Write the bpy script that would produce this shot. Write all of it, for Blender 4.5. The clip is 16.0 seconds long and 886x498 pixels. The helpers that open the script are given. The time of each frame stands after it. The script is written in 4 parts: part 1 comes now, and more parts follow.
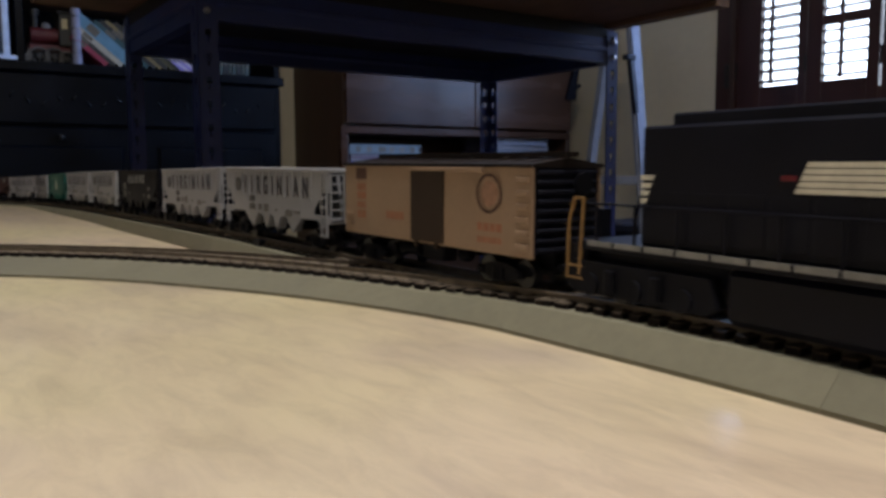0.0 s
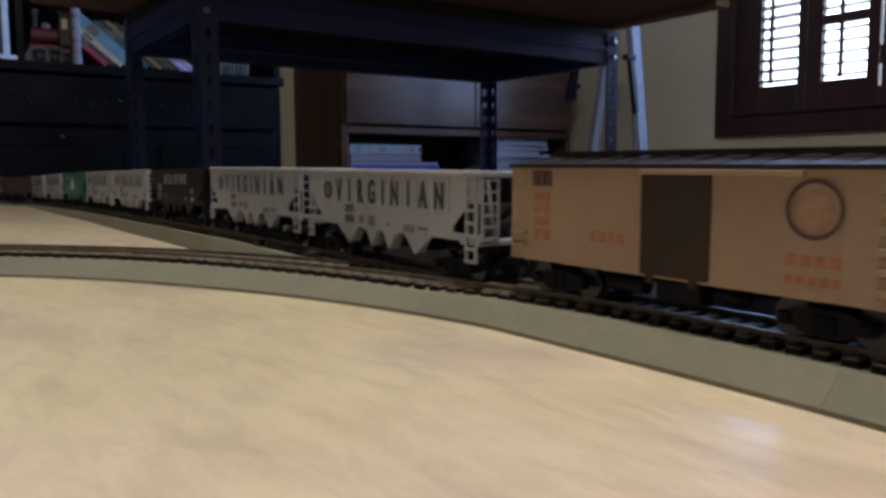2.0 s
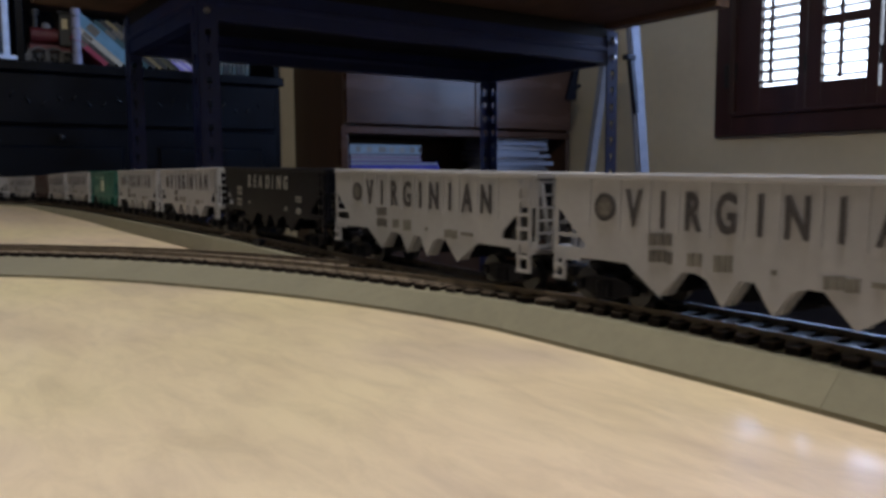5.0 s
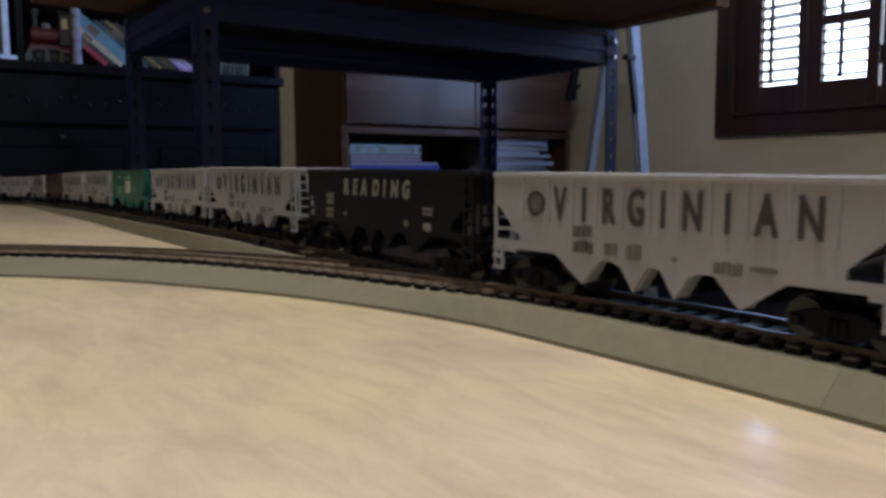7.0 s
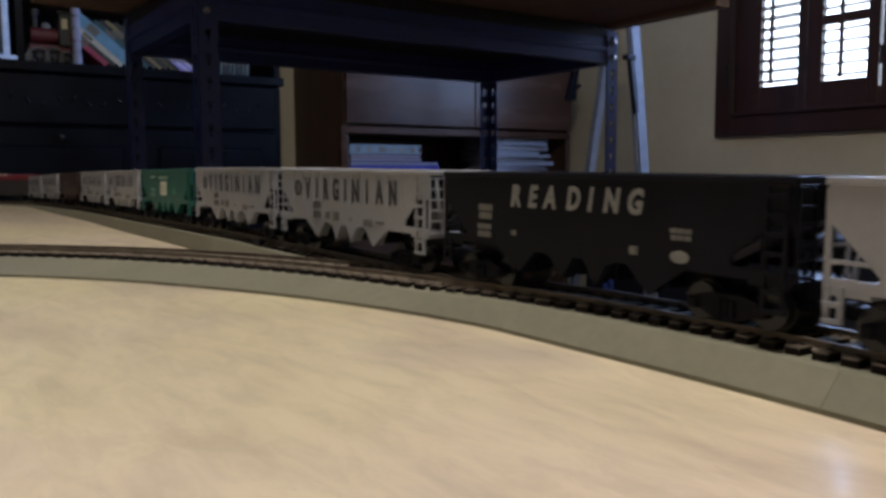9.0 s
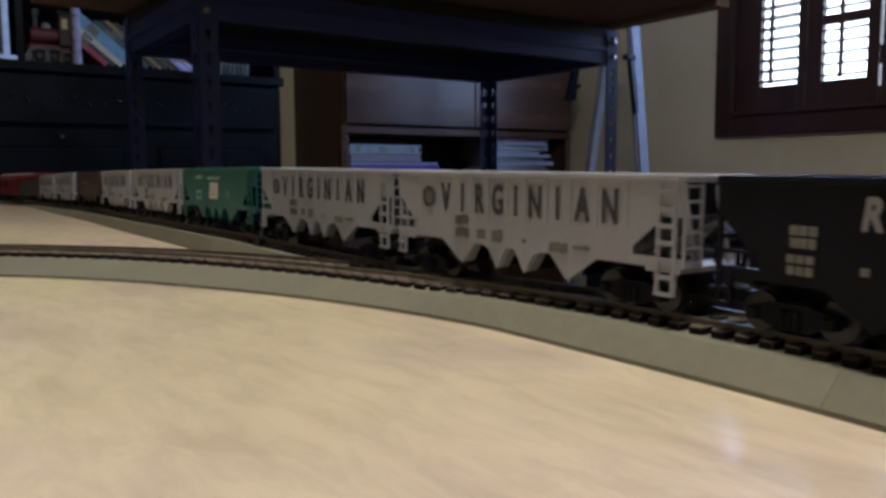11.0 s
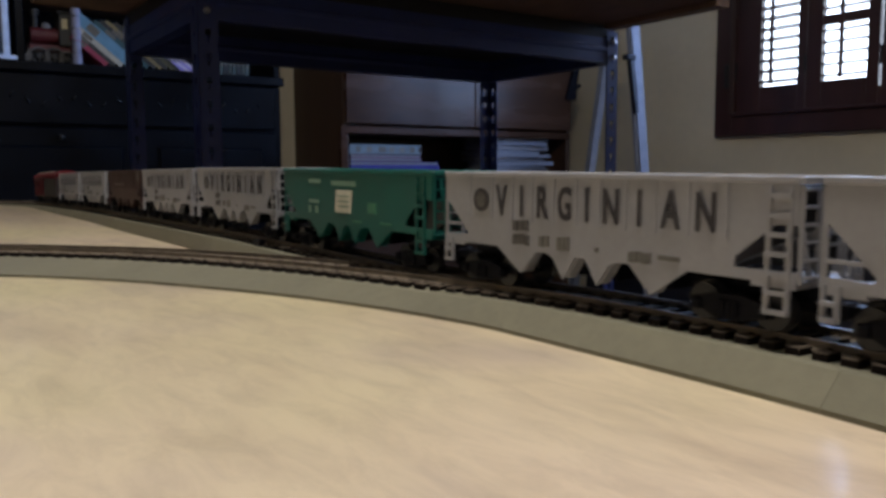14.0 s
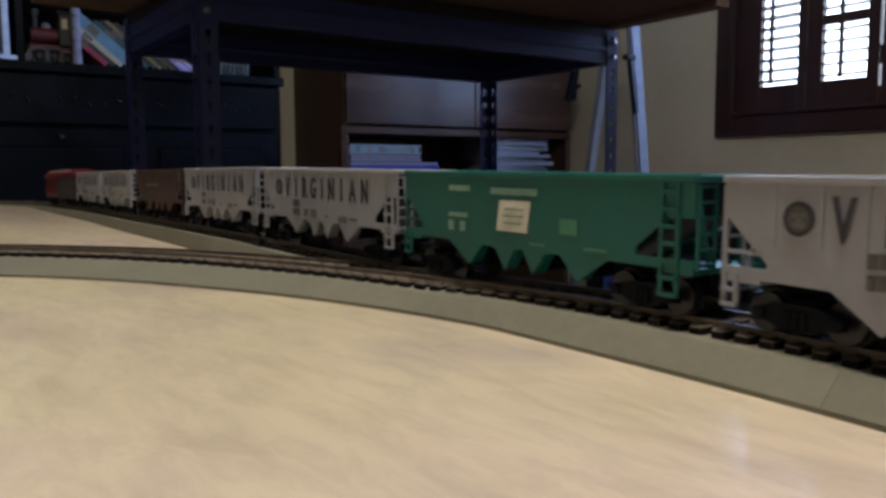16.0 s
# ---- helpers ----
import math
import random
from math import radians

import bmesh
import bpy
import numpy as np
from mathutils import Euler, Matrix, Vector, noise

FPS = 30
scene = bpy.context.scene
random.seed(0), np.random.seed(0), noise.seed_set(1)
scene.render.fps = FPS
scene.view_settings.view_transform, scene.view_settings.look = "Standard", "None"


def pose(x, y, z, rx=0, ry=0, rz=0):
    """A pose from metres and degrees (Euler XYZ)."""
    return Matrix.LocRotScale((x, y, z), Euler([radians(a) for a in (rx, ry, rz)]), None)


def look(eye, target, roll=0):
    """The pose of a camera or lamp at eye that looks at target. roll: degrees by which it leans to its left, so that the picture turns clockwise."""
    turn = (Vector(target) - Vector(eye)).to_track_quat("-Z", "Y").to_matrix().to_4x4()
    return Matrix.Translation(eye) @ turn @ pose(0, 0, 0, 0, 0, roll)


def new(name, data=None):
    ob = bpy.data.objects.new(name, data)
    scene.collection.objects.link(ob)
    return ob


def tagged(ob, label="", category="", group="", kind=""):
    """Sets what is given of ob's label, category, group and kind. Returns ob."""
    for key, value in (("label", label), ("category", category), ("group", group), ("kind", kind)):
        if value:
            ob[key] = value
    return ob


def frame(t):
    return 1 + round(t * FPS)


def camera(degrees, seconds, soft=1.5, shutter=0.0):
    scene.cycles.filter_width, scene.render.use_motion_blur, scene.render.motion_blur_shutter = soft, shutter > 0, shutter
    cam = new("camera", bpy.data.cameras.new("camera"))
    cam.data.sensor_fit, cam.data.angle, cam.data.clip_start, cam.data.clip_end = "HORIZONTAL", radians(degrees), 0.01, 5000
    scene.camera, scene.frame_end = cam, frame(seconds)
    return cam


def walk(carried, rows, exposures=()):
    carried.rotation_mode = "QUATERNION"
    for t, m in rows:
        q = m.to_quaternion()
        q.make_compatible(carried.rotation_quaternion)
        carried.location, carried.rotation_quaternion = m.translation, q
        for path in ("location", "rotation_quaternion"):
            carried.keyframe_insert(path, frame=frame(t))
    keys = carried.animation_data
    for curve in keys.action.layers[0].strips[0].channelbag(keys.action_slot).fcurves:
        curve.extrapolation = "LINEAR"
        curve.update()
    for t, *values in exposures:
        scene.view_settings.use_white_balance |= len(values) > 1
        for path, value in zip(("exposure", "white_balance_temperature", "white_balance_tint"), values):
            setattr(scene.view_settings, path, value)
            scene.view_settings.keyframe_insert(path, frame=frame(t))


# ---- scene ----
# World: z = 0 is the top of the layout table, the camera stands over the origin and looks along +y.
cam = camera(59.2, 16.0, soft=3.3, shutter=0.5)
EYE = (0.0, 0.0, 0.0548)
AIM = (0.0, math.cos(0.0976), 0.0548 - math.sin(0.0976))
walk(cam, [(0, look(EYE, AIM, -0.27)), (16, look(EYE, AIM, -0.27))], exposures=[(0, 0.0, 6500, 10), (16, 0.0, 6500, 10)])

# ---- the room's own axes: p runs along the back wall, q towards it ----
YAW = 35.0
ROOM = pose(0, 0, 0, 0, 0, YAW)


def rm(p, q, z=0.0, turn=0.0):
    return ROOM @ pose(p, q, z, 0, 0, turn)


FLOOR_Z, CEIL_Z = -0.78, 1.72
P0, P1, Q0, Q1 = -2.3, 2.585, -2.3, 2.88   # inner faces of the four walls

# ---- light ----
world = bpy.data.worlds.new("sky")
scene.world = world
world.use_nodes = True
wn = world.node_tree.nodes
sky = wn.new("ShaderNodeTexSky")
sky.sky_type, sky.sun_disc = "NISHITA", False
sky.sun_elevation, sky.sun_rotation = radians(48), radians(100)
wn["Background"].inputs[1].default_value = 0.12
world.node_tree.links.new(sky.outputs[0], wn["Background"].inputs[0])


def window_light(p, q, z, turn, wide, high, watts, colour):
    """Daylight of one window: an area lamp in its opening, facing into the room."""
    d = bpy.data.lights.new("window_light", "AREA")
    d.shape, d.size, d.size_y, d.energy, d.color = "RECTANGLE", wide, high, watts, colour
    ob = new("window_light", d)
    ob.matrix_world = rm(p, q, z, turn) @ pose(0, 0, 0, 90, 0, 0)
    return ob


window_light(2.54, 1.267, 0.90, 90, 0.98, 1.10, 32, (0.37, 0.55, 1.0))

# the ceiling lamp's own light, from its diffuser
lamp_light = bpy.data.lights.new("lamp_light", "AREA")
lamp_light.shape, lamp_light.size, lamp_light.energy, lamp_light.color = "DISK", 0.46, 26.0, (1.0, 0.95, 0.86)
lamp_light.spread = radians(178)
lamp_light_ob = new("lamp_light", lamp_light)
lamp_light_ob.matrix_world = rm(0.05, 0.0, 1.610)

# ---- materials ----


def material(name, base, rough=0.5, metal=0.0, vary=0.12, scale=20.0, fine=0.0, bump=0.0, bump_scale=200.0, coat=0.0, stretch=(1, 1, 1), rand=0.0, island=0.0, spec=0.5, dark=None):
    """A principled surface with variation at two scales, fine relief and, if asked, a shade for each piece."""
    m = bpy.data.materials.new(name)
    m.use_nodes = True
    t = m.node_tree
    n, l = t.nodes, t.links
    b = n["Principled BSDF"]
    b.inputs["Roughness"].default_value, b.inputs["Metallic"].default_value = rough, metal
    b.inputs["Specular IOR Level"].default_value = spec
    b.inputs["Coat Weight"].default_value, b.inputs["Coat Roughness"].default_value = coat, 0.14
    co = n.new("ShaderNodeTexCoord")
    mp = n.new("ShaderNodeMapping")
    mp.inputs["Scale"].default_value = stretch
    l.new(co.outputs["Object"], mp.inputs["Vector"])
    a = n.new("ShaderNodeTexNoise")
    a.inputs["Scale"].default_value, a.inputs["Detail"].default_value = scale, 5
    l.new(mp.outputs[0], a.inputs["Vector"])
    mix = n.new("ShaderNodeMix")
    mix.data_type = "RGBA"
    lo = dark or tuple(c * (1 - 2.2 * vary) for c in base)
    hi = tuple(min(1, c * (1 + vary)) for c in base)
    mix.inputs[6].default_value, mix.inputs[7].default_value = (*lo, 1), (*hi, 1)
    r = n.new("ShaderNodeMapRange")
    r.inputs[1].default_value, r.inputs[2].default_value = 0.3, 0.68
    l.new(a.outputs[0], r.inputs[0])
    l.new(r.outputs[0], mix.inputs[0])
    col = mix.outputs[2]
    if fine:
        a2 = n.new("ShaderNodeTexNoise")
        a2.inputs["Scale"].default_value, a2.inputs["Detail"].default_value = scale * 9, 4
        l.new(mp.outputs[0], a2.inputs["Vector"])
        r2 = n.new("ShaderNodeMapRange")
        r2.inputs[1].default_value, r2.inputs[2].default_value = 0.35, 0.65
        r2.inputs[3].default_value, r2.inputs[4].default_value = 1 - fine, 1 + fine
        l.new(a2.outputs[0], r2.inputs[0])
        col = scaled(t, col, r2.outputs[0])
    if rand or island:
        src = n.new("ShaderNodeObjectInfo").outputs["Random"] if rand else n.new("ShaderNodeNewGeometry").outputs["Random Per Island"]
        r3 = n.new("ShaderNodeMapRange")
        k = rand or island
        r3.inputs[3].default_value, r3.inputs[4].default_value = 1 - k, 1 + k
        l.new(src, r3.inputs[0])
        col = scaled(t, col, r3.outputs[0])
    l.new(col, b.inputs["Base Color"])
    rr = n.new("ShaderNodeMapRange")
    rr.inputs[3].default_value, rr.inputs[4].default_value = max(0.02, rough - 0.1), min(1, rough + 0.12)
    l.new(a.outputs[0], rr.inputs[0])
    l.new(rr.outputs[0], b.inputs["Roughness"])
    if bump:
        f = n.new("ShaderNodeTexNoise")
        f.inputs["Scale"].default_value, f.inputs["Detail"].default_value = bump_scale, 3
        l.new(mp.outputs[0], f.inputs["Vector"])
        bp = n.new("ShaderNodeBump")
        bp.inputs["Strength"].default_value, bp.inputs["Distance"].default_value = bump, 0.001
        l.new(f.outputs[0], bp.inputs["Height"])
        l.new(bp.outputs[0], b.inputs["Normal"])
    return m


def scaled(t, col, fac):
    """A colour times a factor."""
    v = t.nodes.new("ShaderNodeVectorMath")
    v.operation = "SCALE"
    t.links.new(col, v.inputs[0])
    t.links.new(fac, v.inputs["Scale"])
    return v.outputs[0]


def plywood(name, base, streak, coat=0.0, rough=0.35, scale=2.2):
    """Plywood veneer: long soft figure, fine grain and a few grey smudges."""
    m = material(name, base, rough=rough, vary=0.05, scale=scale * 1.5, coat=coat, bump=0.06, bump_scale=120, stretch=(1.0, 0.16, 1.0))
    t = m.node_tree
    n, l = t.nodes, t.links
    b = n["Principled BSDF"]
    src = b.inputs["Base Color"].links[0].from_socket
    co = n.new("ShaderNodeTexCoord")
    mp = n.new("ShaderNodeMapping")
    mp.inputs["Scale"].default_value = (9, 2.0, 4)
    l.new(co.outputs["Object"], mp.inputs["Vector"])
    a = n.new("ShaderNodeTexNoise")
    a.inputs["Scale"].default_value, a.inputs["Detail"].default_value, a.inputs["Distortion"].default_value = scale, 7, 1.2
    l.new(mp.outputs[0], a.inputs["Vector"])
    r = n.new("ShaderNodeMapRange")
    r.inputs[1].default_value, r.inputs[2].default_value, r.inputs[4].default_value = 0.49, 0.78, 0.55
    l.new(a.outputs[0], r.inputs[0])
    mix = n.new("ShaderNodeMix")
    mix.data_type = "RGBA"
    l.new(r.outputs[0], mix.inputs[0])
    l.new(src, mix.inputs[6])
    mix.inputs[7].default_value = (*streak, 1)
    w = n.new("ShaderNodeTexNoise")
    w.inputs["Scale"].default_value, w.inputs["Detail"].default_value = 5, 7
    mp2 = n.new("ShaderNodeMapping")
    mp2.inputs["Scale"].default_value = (3.0, 1.6, 1.0)
    l.new(co.outputs["Object"], mp2.inputs["Vector"])
    l.new(mp2.outputs[0], w.inputs["Vector"])
    r2 = n.new("ShaderNodeMapRange")
    r2.inputs[1].default_value, r2.inputs[2].default_value, r2.inputs[4].default_value = 0.53, 0.70, 0.60
    l.new(w.outputs[0], r2.inputs[0])
    mix2 = n.new("ShaderNodeMix")
    mix2.data_type = "RGBA"
    l.new(r2.outputs[0], mix2.inputs[0])
    l.new(mix.outputs[2], mix2.inputs[6])
    mix2.inputs[7].default_value = (streak[0] * 0.93, streak[1] * 0.97, streak[2] * 1.15, 1)
    # ragged fine grain and a slow drift between pinkish and yellowish veneer
    mp3 = n.new("ShaderNodeMapping")
    mp3.inputs["Scale"].default_value = (26, 9.0, 4)
    l.new(co.outputs["Object"], mp3.inputs["Vector"])
    g = n.new("ShaderNodeTexNoise")
    g.inputs["Scale"].default_value, g.inputs["Detail"].default_value, g.inputs["Roughness"].default_value, g.inputs["Distortion"].default_value = scale * 0.8, 9, 0.68, 0.6
    l.new(mp3.outputs[0], g.inputs["Vector"])
    r3 = n.new("ShaderNodeMapRange")
    r3.inputs[1].default_value, r3.inputs[2].default_value, r3.inputs[3].default_value, r3.inputs[4].default_value = 0.42, 0.68, 1.05, 0.84
    l.new(g.outputs[0], r3.inputs[0])
    h = n.new("ShaderNodeTexNoise")
    h.inputs["Scale"].default_value, h.inputs["Detail"].default_value = 3.4, 3
    l.new(co.outputs["Object"], h.inputs["Vector"])
    r4 = n.new("ShaderNodeMapRange")
    r4.inputs[1].default_value, r4.inputs[2].default_value = 0.38, 0.62
    l.new(h.outputs[0], r4.inputs[0])
    tint = n.new("ShaderNodeMix")
    tint.data_type, tint.blend_type = "RGBA", "MULTIPLY"
    tint.inputs[0].default_value = 1.0
    ramp = n.new("ShaderNodeMix")
    ramp.data_type = "RGBA"
    ramp.inputs[6].default_value, ramp.inputs[7].default_value = (1.01, 0.985, 1.06, 1), (0.985, 1.03, 0.90, 1)
    l.new(r4.outputs[0], ramp.inputs[0])
    l.new(mix2.outputs[2], tint.inputs[6])
    l.new(ramp.outputs[2], tint.inputs[7])
    l.new(scaled(t, tint.outputs[2], r3.outputs[0]), b.inputs["Base Color"])
    return m


def glow(name, colour, strength):
    m = bpy.data.materials.new(name)
    m.use_nodes = True
    b = m.node_tree.nodes["Principled BSDF"]
    b.inputs["Base Color"].default_value = (*colour, 1)
    b.inputs["Emission Color"].default_value = (*colour, 1)
    b.inputs["Emission Strength"].default_value = strength
    return m


TABLE = plywood("pale_plywood", (0.600, 0.493, 0.350), (0.39, 0.305, 0.225), coat=0.2, scale=5.0)
BOARD = plywood("raw_board", (0.190, 0.115, 0.082), (0.11, 0.066, 0.046), rough=0.6)
PLY_EDGE = material("plywood_edge", (0.34, 0.24, 0.14), 0.7, vary=0.2, scale=60, stretch=(1, 1, 12))
FOAM = material("grey_roadbed_foam", (0.156, 0.145, 0.103), 0.9, vary=0.05, scale=30, fine=0.04, bump=0.1, bump_scale=1500, rand=0.09)
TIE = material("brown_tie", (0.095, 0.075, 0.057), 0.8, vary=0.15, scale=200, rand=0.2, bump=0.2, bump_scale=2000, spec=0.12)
# near-black for shaded tie sides and gaps, also the turnout's own black plastic
TIE_DARK = material("tie_shade_and_dark_plastic", (0.014, 0.010, 0.009), 0.8, vary=0.15, scale=200, spec=0.1)
RAIL = material("weathered_rail", (0.17, 0.135, 0.102), 0.7, metal=0.0, vary=0.2, scale=150)
RAIL_TOP = material("polished_rail_top", (0.17, 0.138, 0.110), 0.42, metal=0.4, vary=0.15, scale=120)
SILVER = material("silver_grey_plastic", (0.284, 0.287, 0.320), 0.5, vary=0.05, scale=40, fine=0.03, bump=0.05, bump_scale=900)
CREAM = material("cream_plastic", (0.275, 0.185, 0.127), 0.5, vary=0.05, scale=40, fine=0.03)
BROWN = material("dark_brown_plastic", (0.034, 0.022, 0.017), 0.6, vary=0.1, scale=40, spec=0.2)
OXIDE = material("oxide_red_plastic", (0.034, 0.0115, 0.0125), 0.5, vary=0.1, scale=40)
GREEN = material("green_plastic", (0.003, 0.094, 0.083), 0.42, vary=0.06, scale=40)
RED = material("bright_red_plastic", (0.120, 0.008, 0.016), 0.3, vary=0.06, scale=40)
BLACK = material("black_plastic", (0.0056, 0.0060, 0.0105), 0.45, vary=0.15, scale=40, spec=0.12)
LOCO = material("satin_black_paint", (0.0048, 0.0053, 0.0115), 0.42, vary=0.12, scale=40, spec=0.15)
TRUCK = material("dull_black_plastic", (0.0062, 0.0064, 0.0105), 0.6, vary=0.2, scale=90, spec=0.12)
WHEEL = material("blackened_metal", (0.009, 0.009, 0.014), 0.35, spec=0.5, metal=0.0, vary=0.15, scale=90)
INK_SOFT = material("worn_dark_lettering", (0.085, 0.080, 0.082), 0.5, vary=0.1, scale=300)
INK = material("dark_grey_lettering", (0.026, 0.024, 0.032), 0.5, vary=0.1, scale=300)
WHITE = material("off_white_lettering", (0.62, 0.60, 0.52), 0.5, vary=0.06, scale=300)
FADED = material("faded_lettering", (0.135, 0.130, 0.125), 0.5, vary=0.1, scale=300)
GREY_WHITE = material("dull_white_lettering", (0.19, 0.19, 0.19), 0.5, vary=0.1, scale=300)
YELLOW = material("yellow_stripe", (0.26, 0.150, 0.055), 0.5, vary=0.1, scale=200)
WALL = material("cream_yellow_wall_paint", (0.60, 0.52, 0.37), 0.75, vary=0.04, scale=3, fine=0.02, bump=0.15, bump_scale=160)
CEILING = material("white_ceiling_paint", (0.72, 0.70, 0.66), 0.85, vary=0.03, scale=3, bump=0.1)
FLOOR = material("dark_floor_boards", (0.10, 0.06, 0.04), 0.5, vary=0.2, scale=6, stretch=(1, 0.1, 1))
MAHOGANY = material("dark_red_brown_wood", (0.046, 0.0155, 0.0135), 0.42, vary=0.2, scale=14, stretch=(1, 1, 0.15), bump=0.1, bump_scale=90, coat=0.15)
WALNUT = material("brown_cabinet_wood", (0.055, 0.027, 0.017), 0.25, vary=0.22, scale=9, stretch=(0.25, 1, 1), fine=0.08, bump=0.10, bump_scale=60, coat=0.0, spec=0.18)
WALNUT_DARK = material("dark_cabinet_wood", (0.070, 0.036, 0.022), 0.5, vary=0.18, scale=9, stretch=(1, 1, 0.2))
TEAL = material("dark_teal_painted_wood", (0.0012, 0.0026, 0.0062), 0.34, vary=0.25, scale=8, bump=0.1, spec=0.17)
STEEL = material("blue_grey_painted_steel", (0.016, 0.029, 0.135), 0.38, vary=0.10, scale=18, fine=0.04, bump=0.05, bump_scale=400, spec=0.6)
BOLT = material("zinc_bolt", (0.6, 0.6, 0.62), 0.3, metal=1.0, vary=0.1, scale=300)
ALU = material("brushed_aluminium", (0.21, 0.23, 0.29), 0.6, metal=0.1, vary=0.08, scale=30)
IRON = material("black_iron", (0.02, 0.02, 0.022), 0.5, metal=0.3, vary=0.2, scale=80)
PAPER = material("paper_edges", (0.23, 0.245, 0.30), 0.8, vary=0.12, scale=40, stretch=(1, 1, 30))
SKY_GLOW = glow("overcast_sky_outside", (0.70, 0.81, 1.0), 4.5)
COLOURS = {}


def paint(name, rgb):
    if name not in COLOURS:
        COLOURS[name] = material(name, rgb, 0.5, vary=0.10, scale=30, fine=0.04)
    return COLOURS[name]


# ---- mesh helpers ----


def block(bm, x0, x1, y0, y1, z0, z1, bevel=0.0):
    """A box with, if asked, its edges rounded off by one cut."""
    vs = bmesh.ops.create_cube(bm, size=1.0)["verts"]
    for v in vs:
        v.co = Vector(((x0 + x1) / 2 + v.co.x * (x1 - x0), (y0 + y1) / 2 + v.co.y * (y1 - y0), (z0 + z1) / 2 + v.co.z * (z1 - z0)))
    if bevel:
        es = list({e for v in vs for e in v.link_edges})
        bmesh.ops.bevel(bm, geom=es, offset=bevel, segments=1, affect="EDGES", profile=0.5)
    return vs


def prism(bm, outline, y0, y1, axis="y"):
    """An outline in (x, z) drawn out from y0 to y1; axis 'x': an outline in (y, z) drawn out along x."""
    put = (lambda a, c, y: (a, y, c)) if axis == "y" else (lambda a, c, y: (y, a, c))
    if axis == "z":
        put = lambda a, c, y: (a, c, y)
    f = [bm.verts.new(put(a, c, y0)) for a, c in outline]
    g = [bm.verts.new(put(a, c, y1)) for a, c in outline]
    n = len(outline)
    bm.faces.new(f)
    bm.faces.new(g[::-1])
    for i in range(n):
        bm.faces.new((f[i], g[i], g[(i + 1) % n], f[(i + 1) % n]))


def rod(bm, a, b, r, n=8):
    """A round bar from a to b."""
    a, b = Vector(a), Vector(b)
    m = (b - a).to_track_quat("Z", "Y").to_matrix().to_4x4()
    m.translation = (a + b) / 2
    bmesh.ops.create_cone(bm, cap_ends=True, segments=n, radius1=r, radius2=r, depth=(b - a).length, matrix=m)


def beam(bm, a, b, w, h):
    """A square bar from a to b."""
    a, b = Vector(a), Vector(b)
    m = (b - a).to_track_quat("Z", "Y").to_matrix().to_4x4()
    m.translation = (a + b) / 2
    bmesh.ops.create_cube(bm, size=1.0, matrix=m @ Matrix.Diagonal((w, h, (b - a).length, 1)))


def mesh_of(name, bm):
    bmesh.ops.recalc_face_normals(bm, faces=bm.faces)
    me = bpy.data.meshes.new(name)
    bm.to_mesh(me)
    bm.free()
    return me


def part(name, bm, mat, parent=None, label="", at=None):
    """One mesh object under a thing or a part."""
    me = bm if isinstance(bm, bpy.types.Mesh) else mesh_of(name, bm)
    if not me.materials:
        me.materials.append(mat)
    ob = new(name, me)
    ob.parent = parent
    if at is not None:
        ob.matrix_basis = at
    return tagged(ob, label)


def thing(name, at, label, category, group="", kind=""):
    """An empty that carries the parts of one thing."""
    ob = new(name)
    ob.empty_display_size = 0.05
    ob.matrix_basis = at
    return tagged(ob, label, category, group, kind)


def made(build):
    bm = bmesh.new()
    build(bm)
    return bm


def box_part(name, dims, mat, parent, label="", bevel=0.0, at=None):
    return part(name, made(lambda bm: block(bm, *dims, bevel)), mat, parent, label, at)


def letters(text, size, wide=1.0, bold=0.0, lean=0.0):
    """A flat mesh of one line of writing in the built-in font, middle at the origin, in the x-z plane facing -y."""
    cu = bpy.data.curves.new("writing", "FONT")
    cu.body, cu.size, cu.align_x, cu.align_y, cu.extrude, cu.offset, cu.shear = text, size, "CENTER", "CENTER", 0.00012, bold, lean
    cu.resolution_u = 3
    ob = bpy.data.objects.new("writing", cu)
    scene.collection.objects.link(ob)
    bpy.context.view_layer.update()
    me = bpy.data.meshes.new_from_object(ob.evaluated_get(bpy.context.evaluated_depsgraph_get()))
    bpy.data.objects.remove(ob)
    bpy.data.curves.remove(cu)
    me.materials.clear()
    me.transform(pose(0, 0, 0, 90, 0, 0) @ Matrix.Diagonal((wide, 1, 1, 1)))
    return me


# ---- the track's line: curvature along its length, in metres from a mark before the camera ----
KNOTS_S = np.array((-2.4, -1.40, -1.20, -1.10, -0.95, -0.80, -0.65, -0.50, -0.35, -0.20, -0.05, 0.10, 0.25, 0.40, 1.2))
KNOTS_K = np.array((-2.1, -3.0, -2.8, 0.35, -0.09, 0.15, -0.41, 0.39, -0.19, 0.19, -0.10, 0.26, -1.99, -0.6, -2.0))
S = np.linspace(-2.4, 1.2, 3601)
DS = S[1] - S[0]
K = np.interp(S, KNOTS_S, KNOTS_K)
I0 = 2400
TH = np.concatenate(([0], np.cumsum((K[1:] + K[:-1]) / 2 * DS)))
TH = TH - TH[I0] - 0.9616
CX = np.concatenate(([0], np.cumsum((np.cos(TH)[1:] + np.cos(TH)[:-1]) / 2 * DS)))
CY = np.concatenate(([0], np.cumsum((np.sin(TH)[1:] + np.sin(TH)[:-1]) / 2 * DS)))
CX, CY = CX - CX[I0] - 0.0114, CY - CY[I0] + 0.3562
CZ = 0.0115 + np.interp(S, (-1.3, -0.8, -0.5, -0.2, 0.1, 0.5), (-0.0044, 0.0023, 0.0037, 0.0045, 0.0, -0.0045))


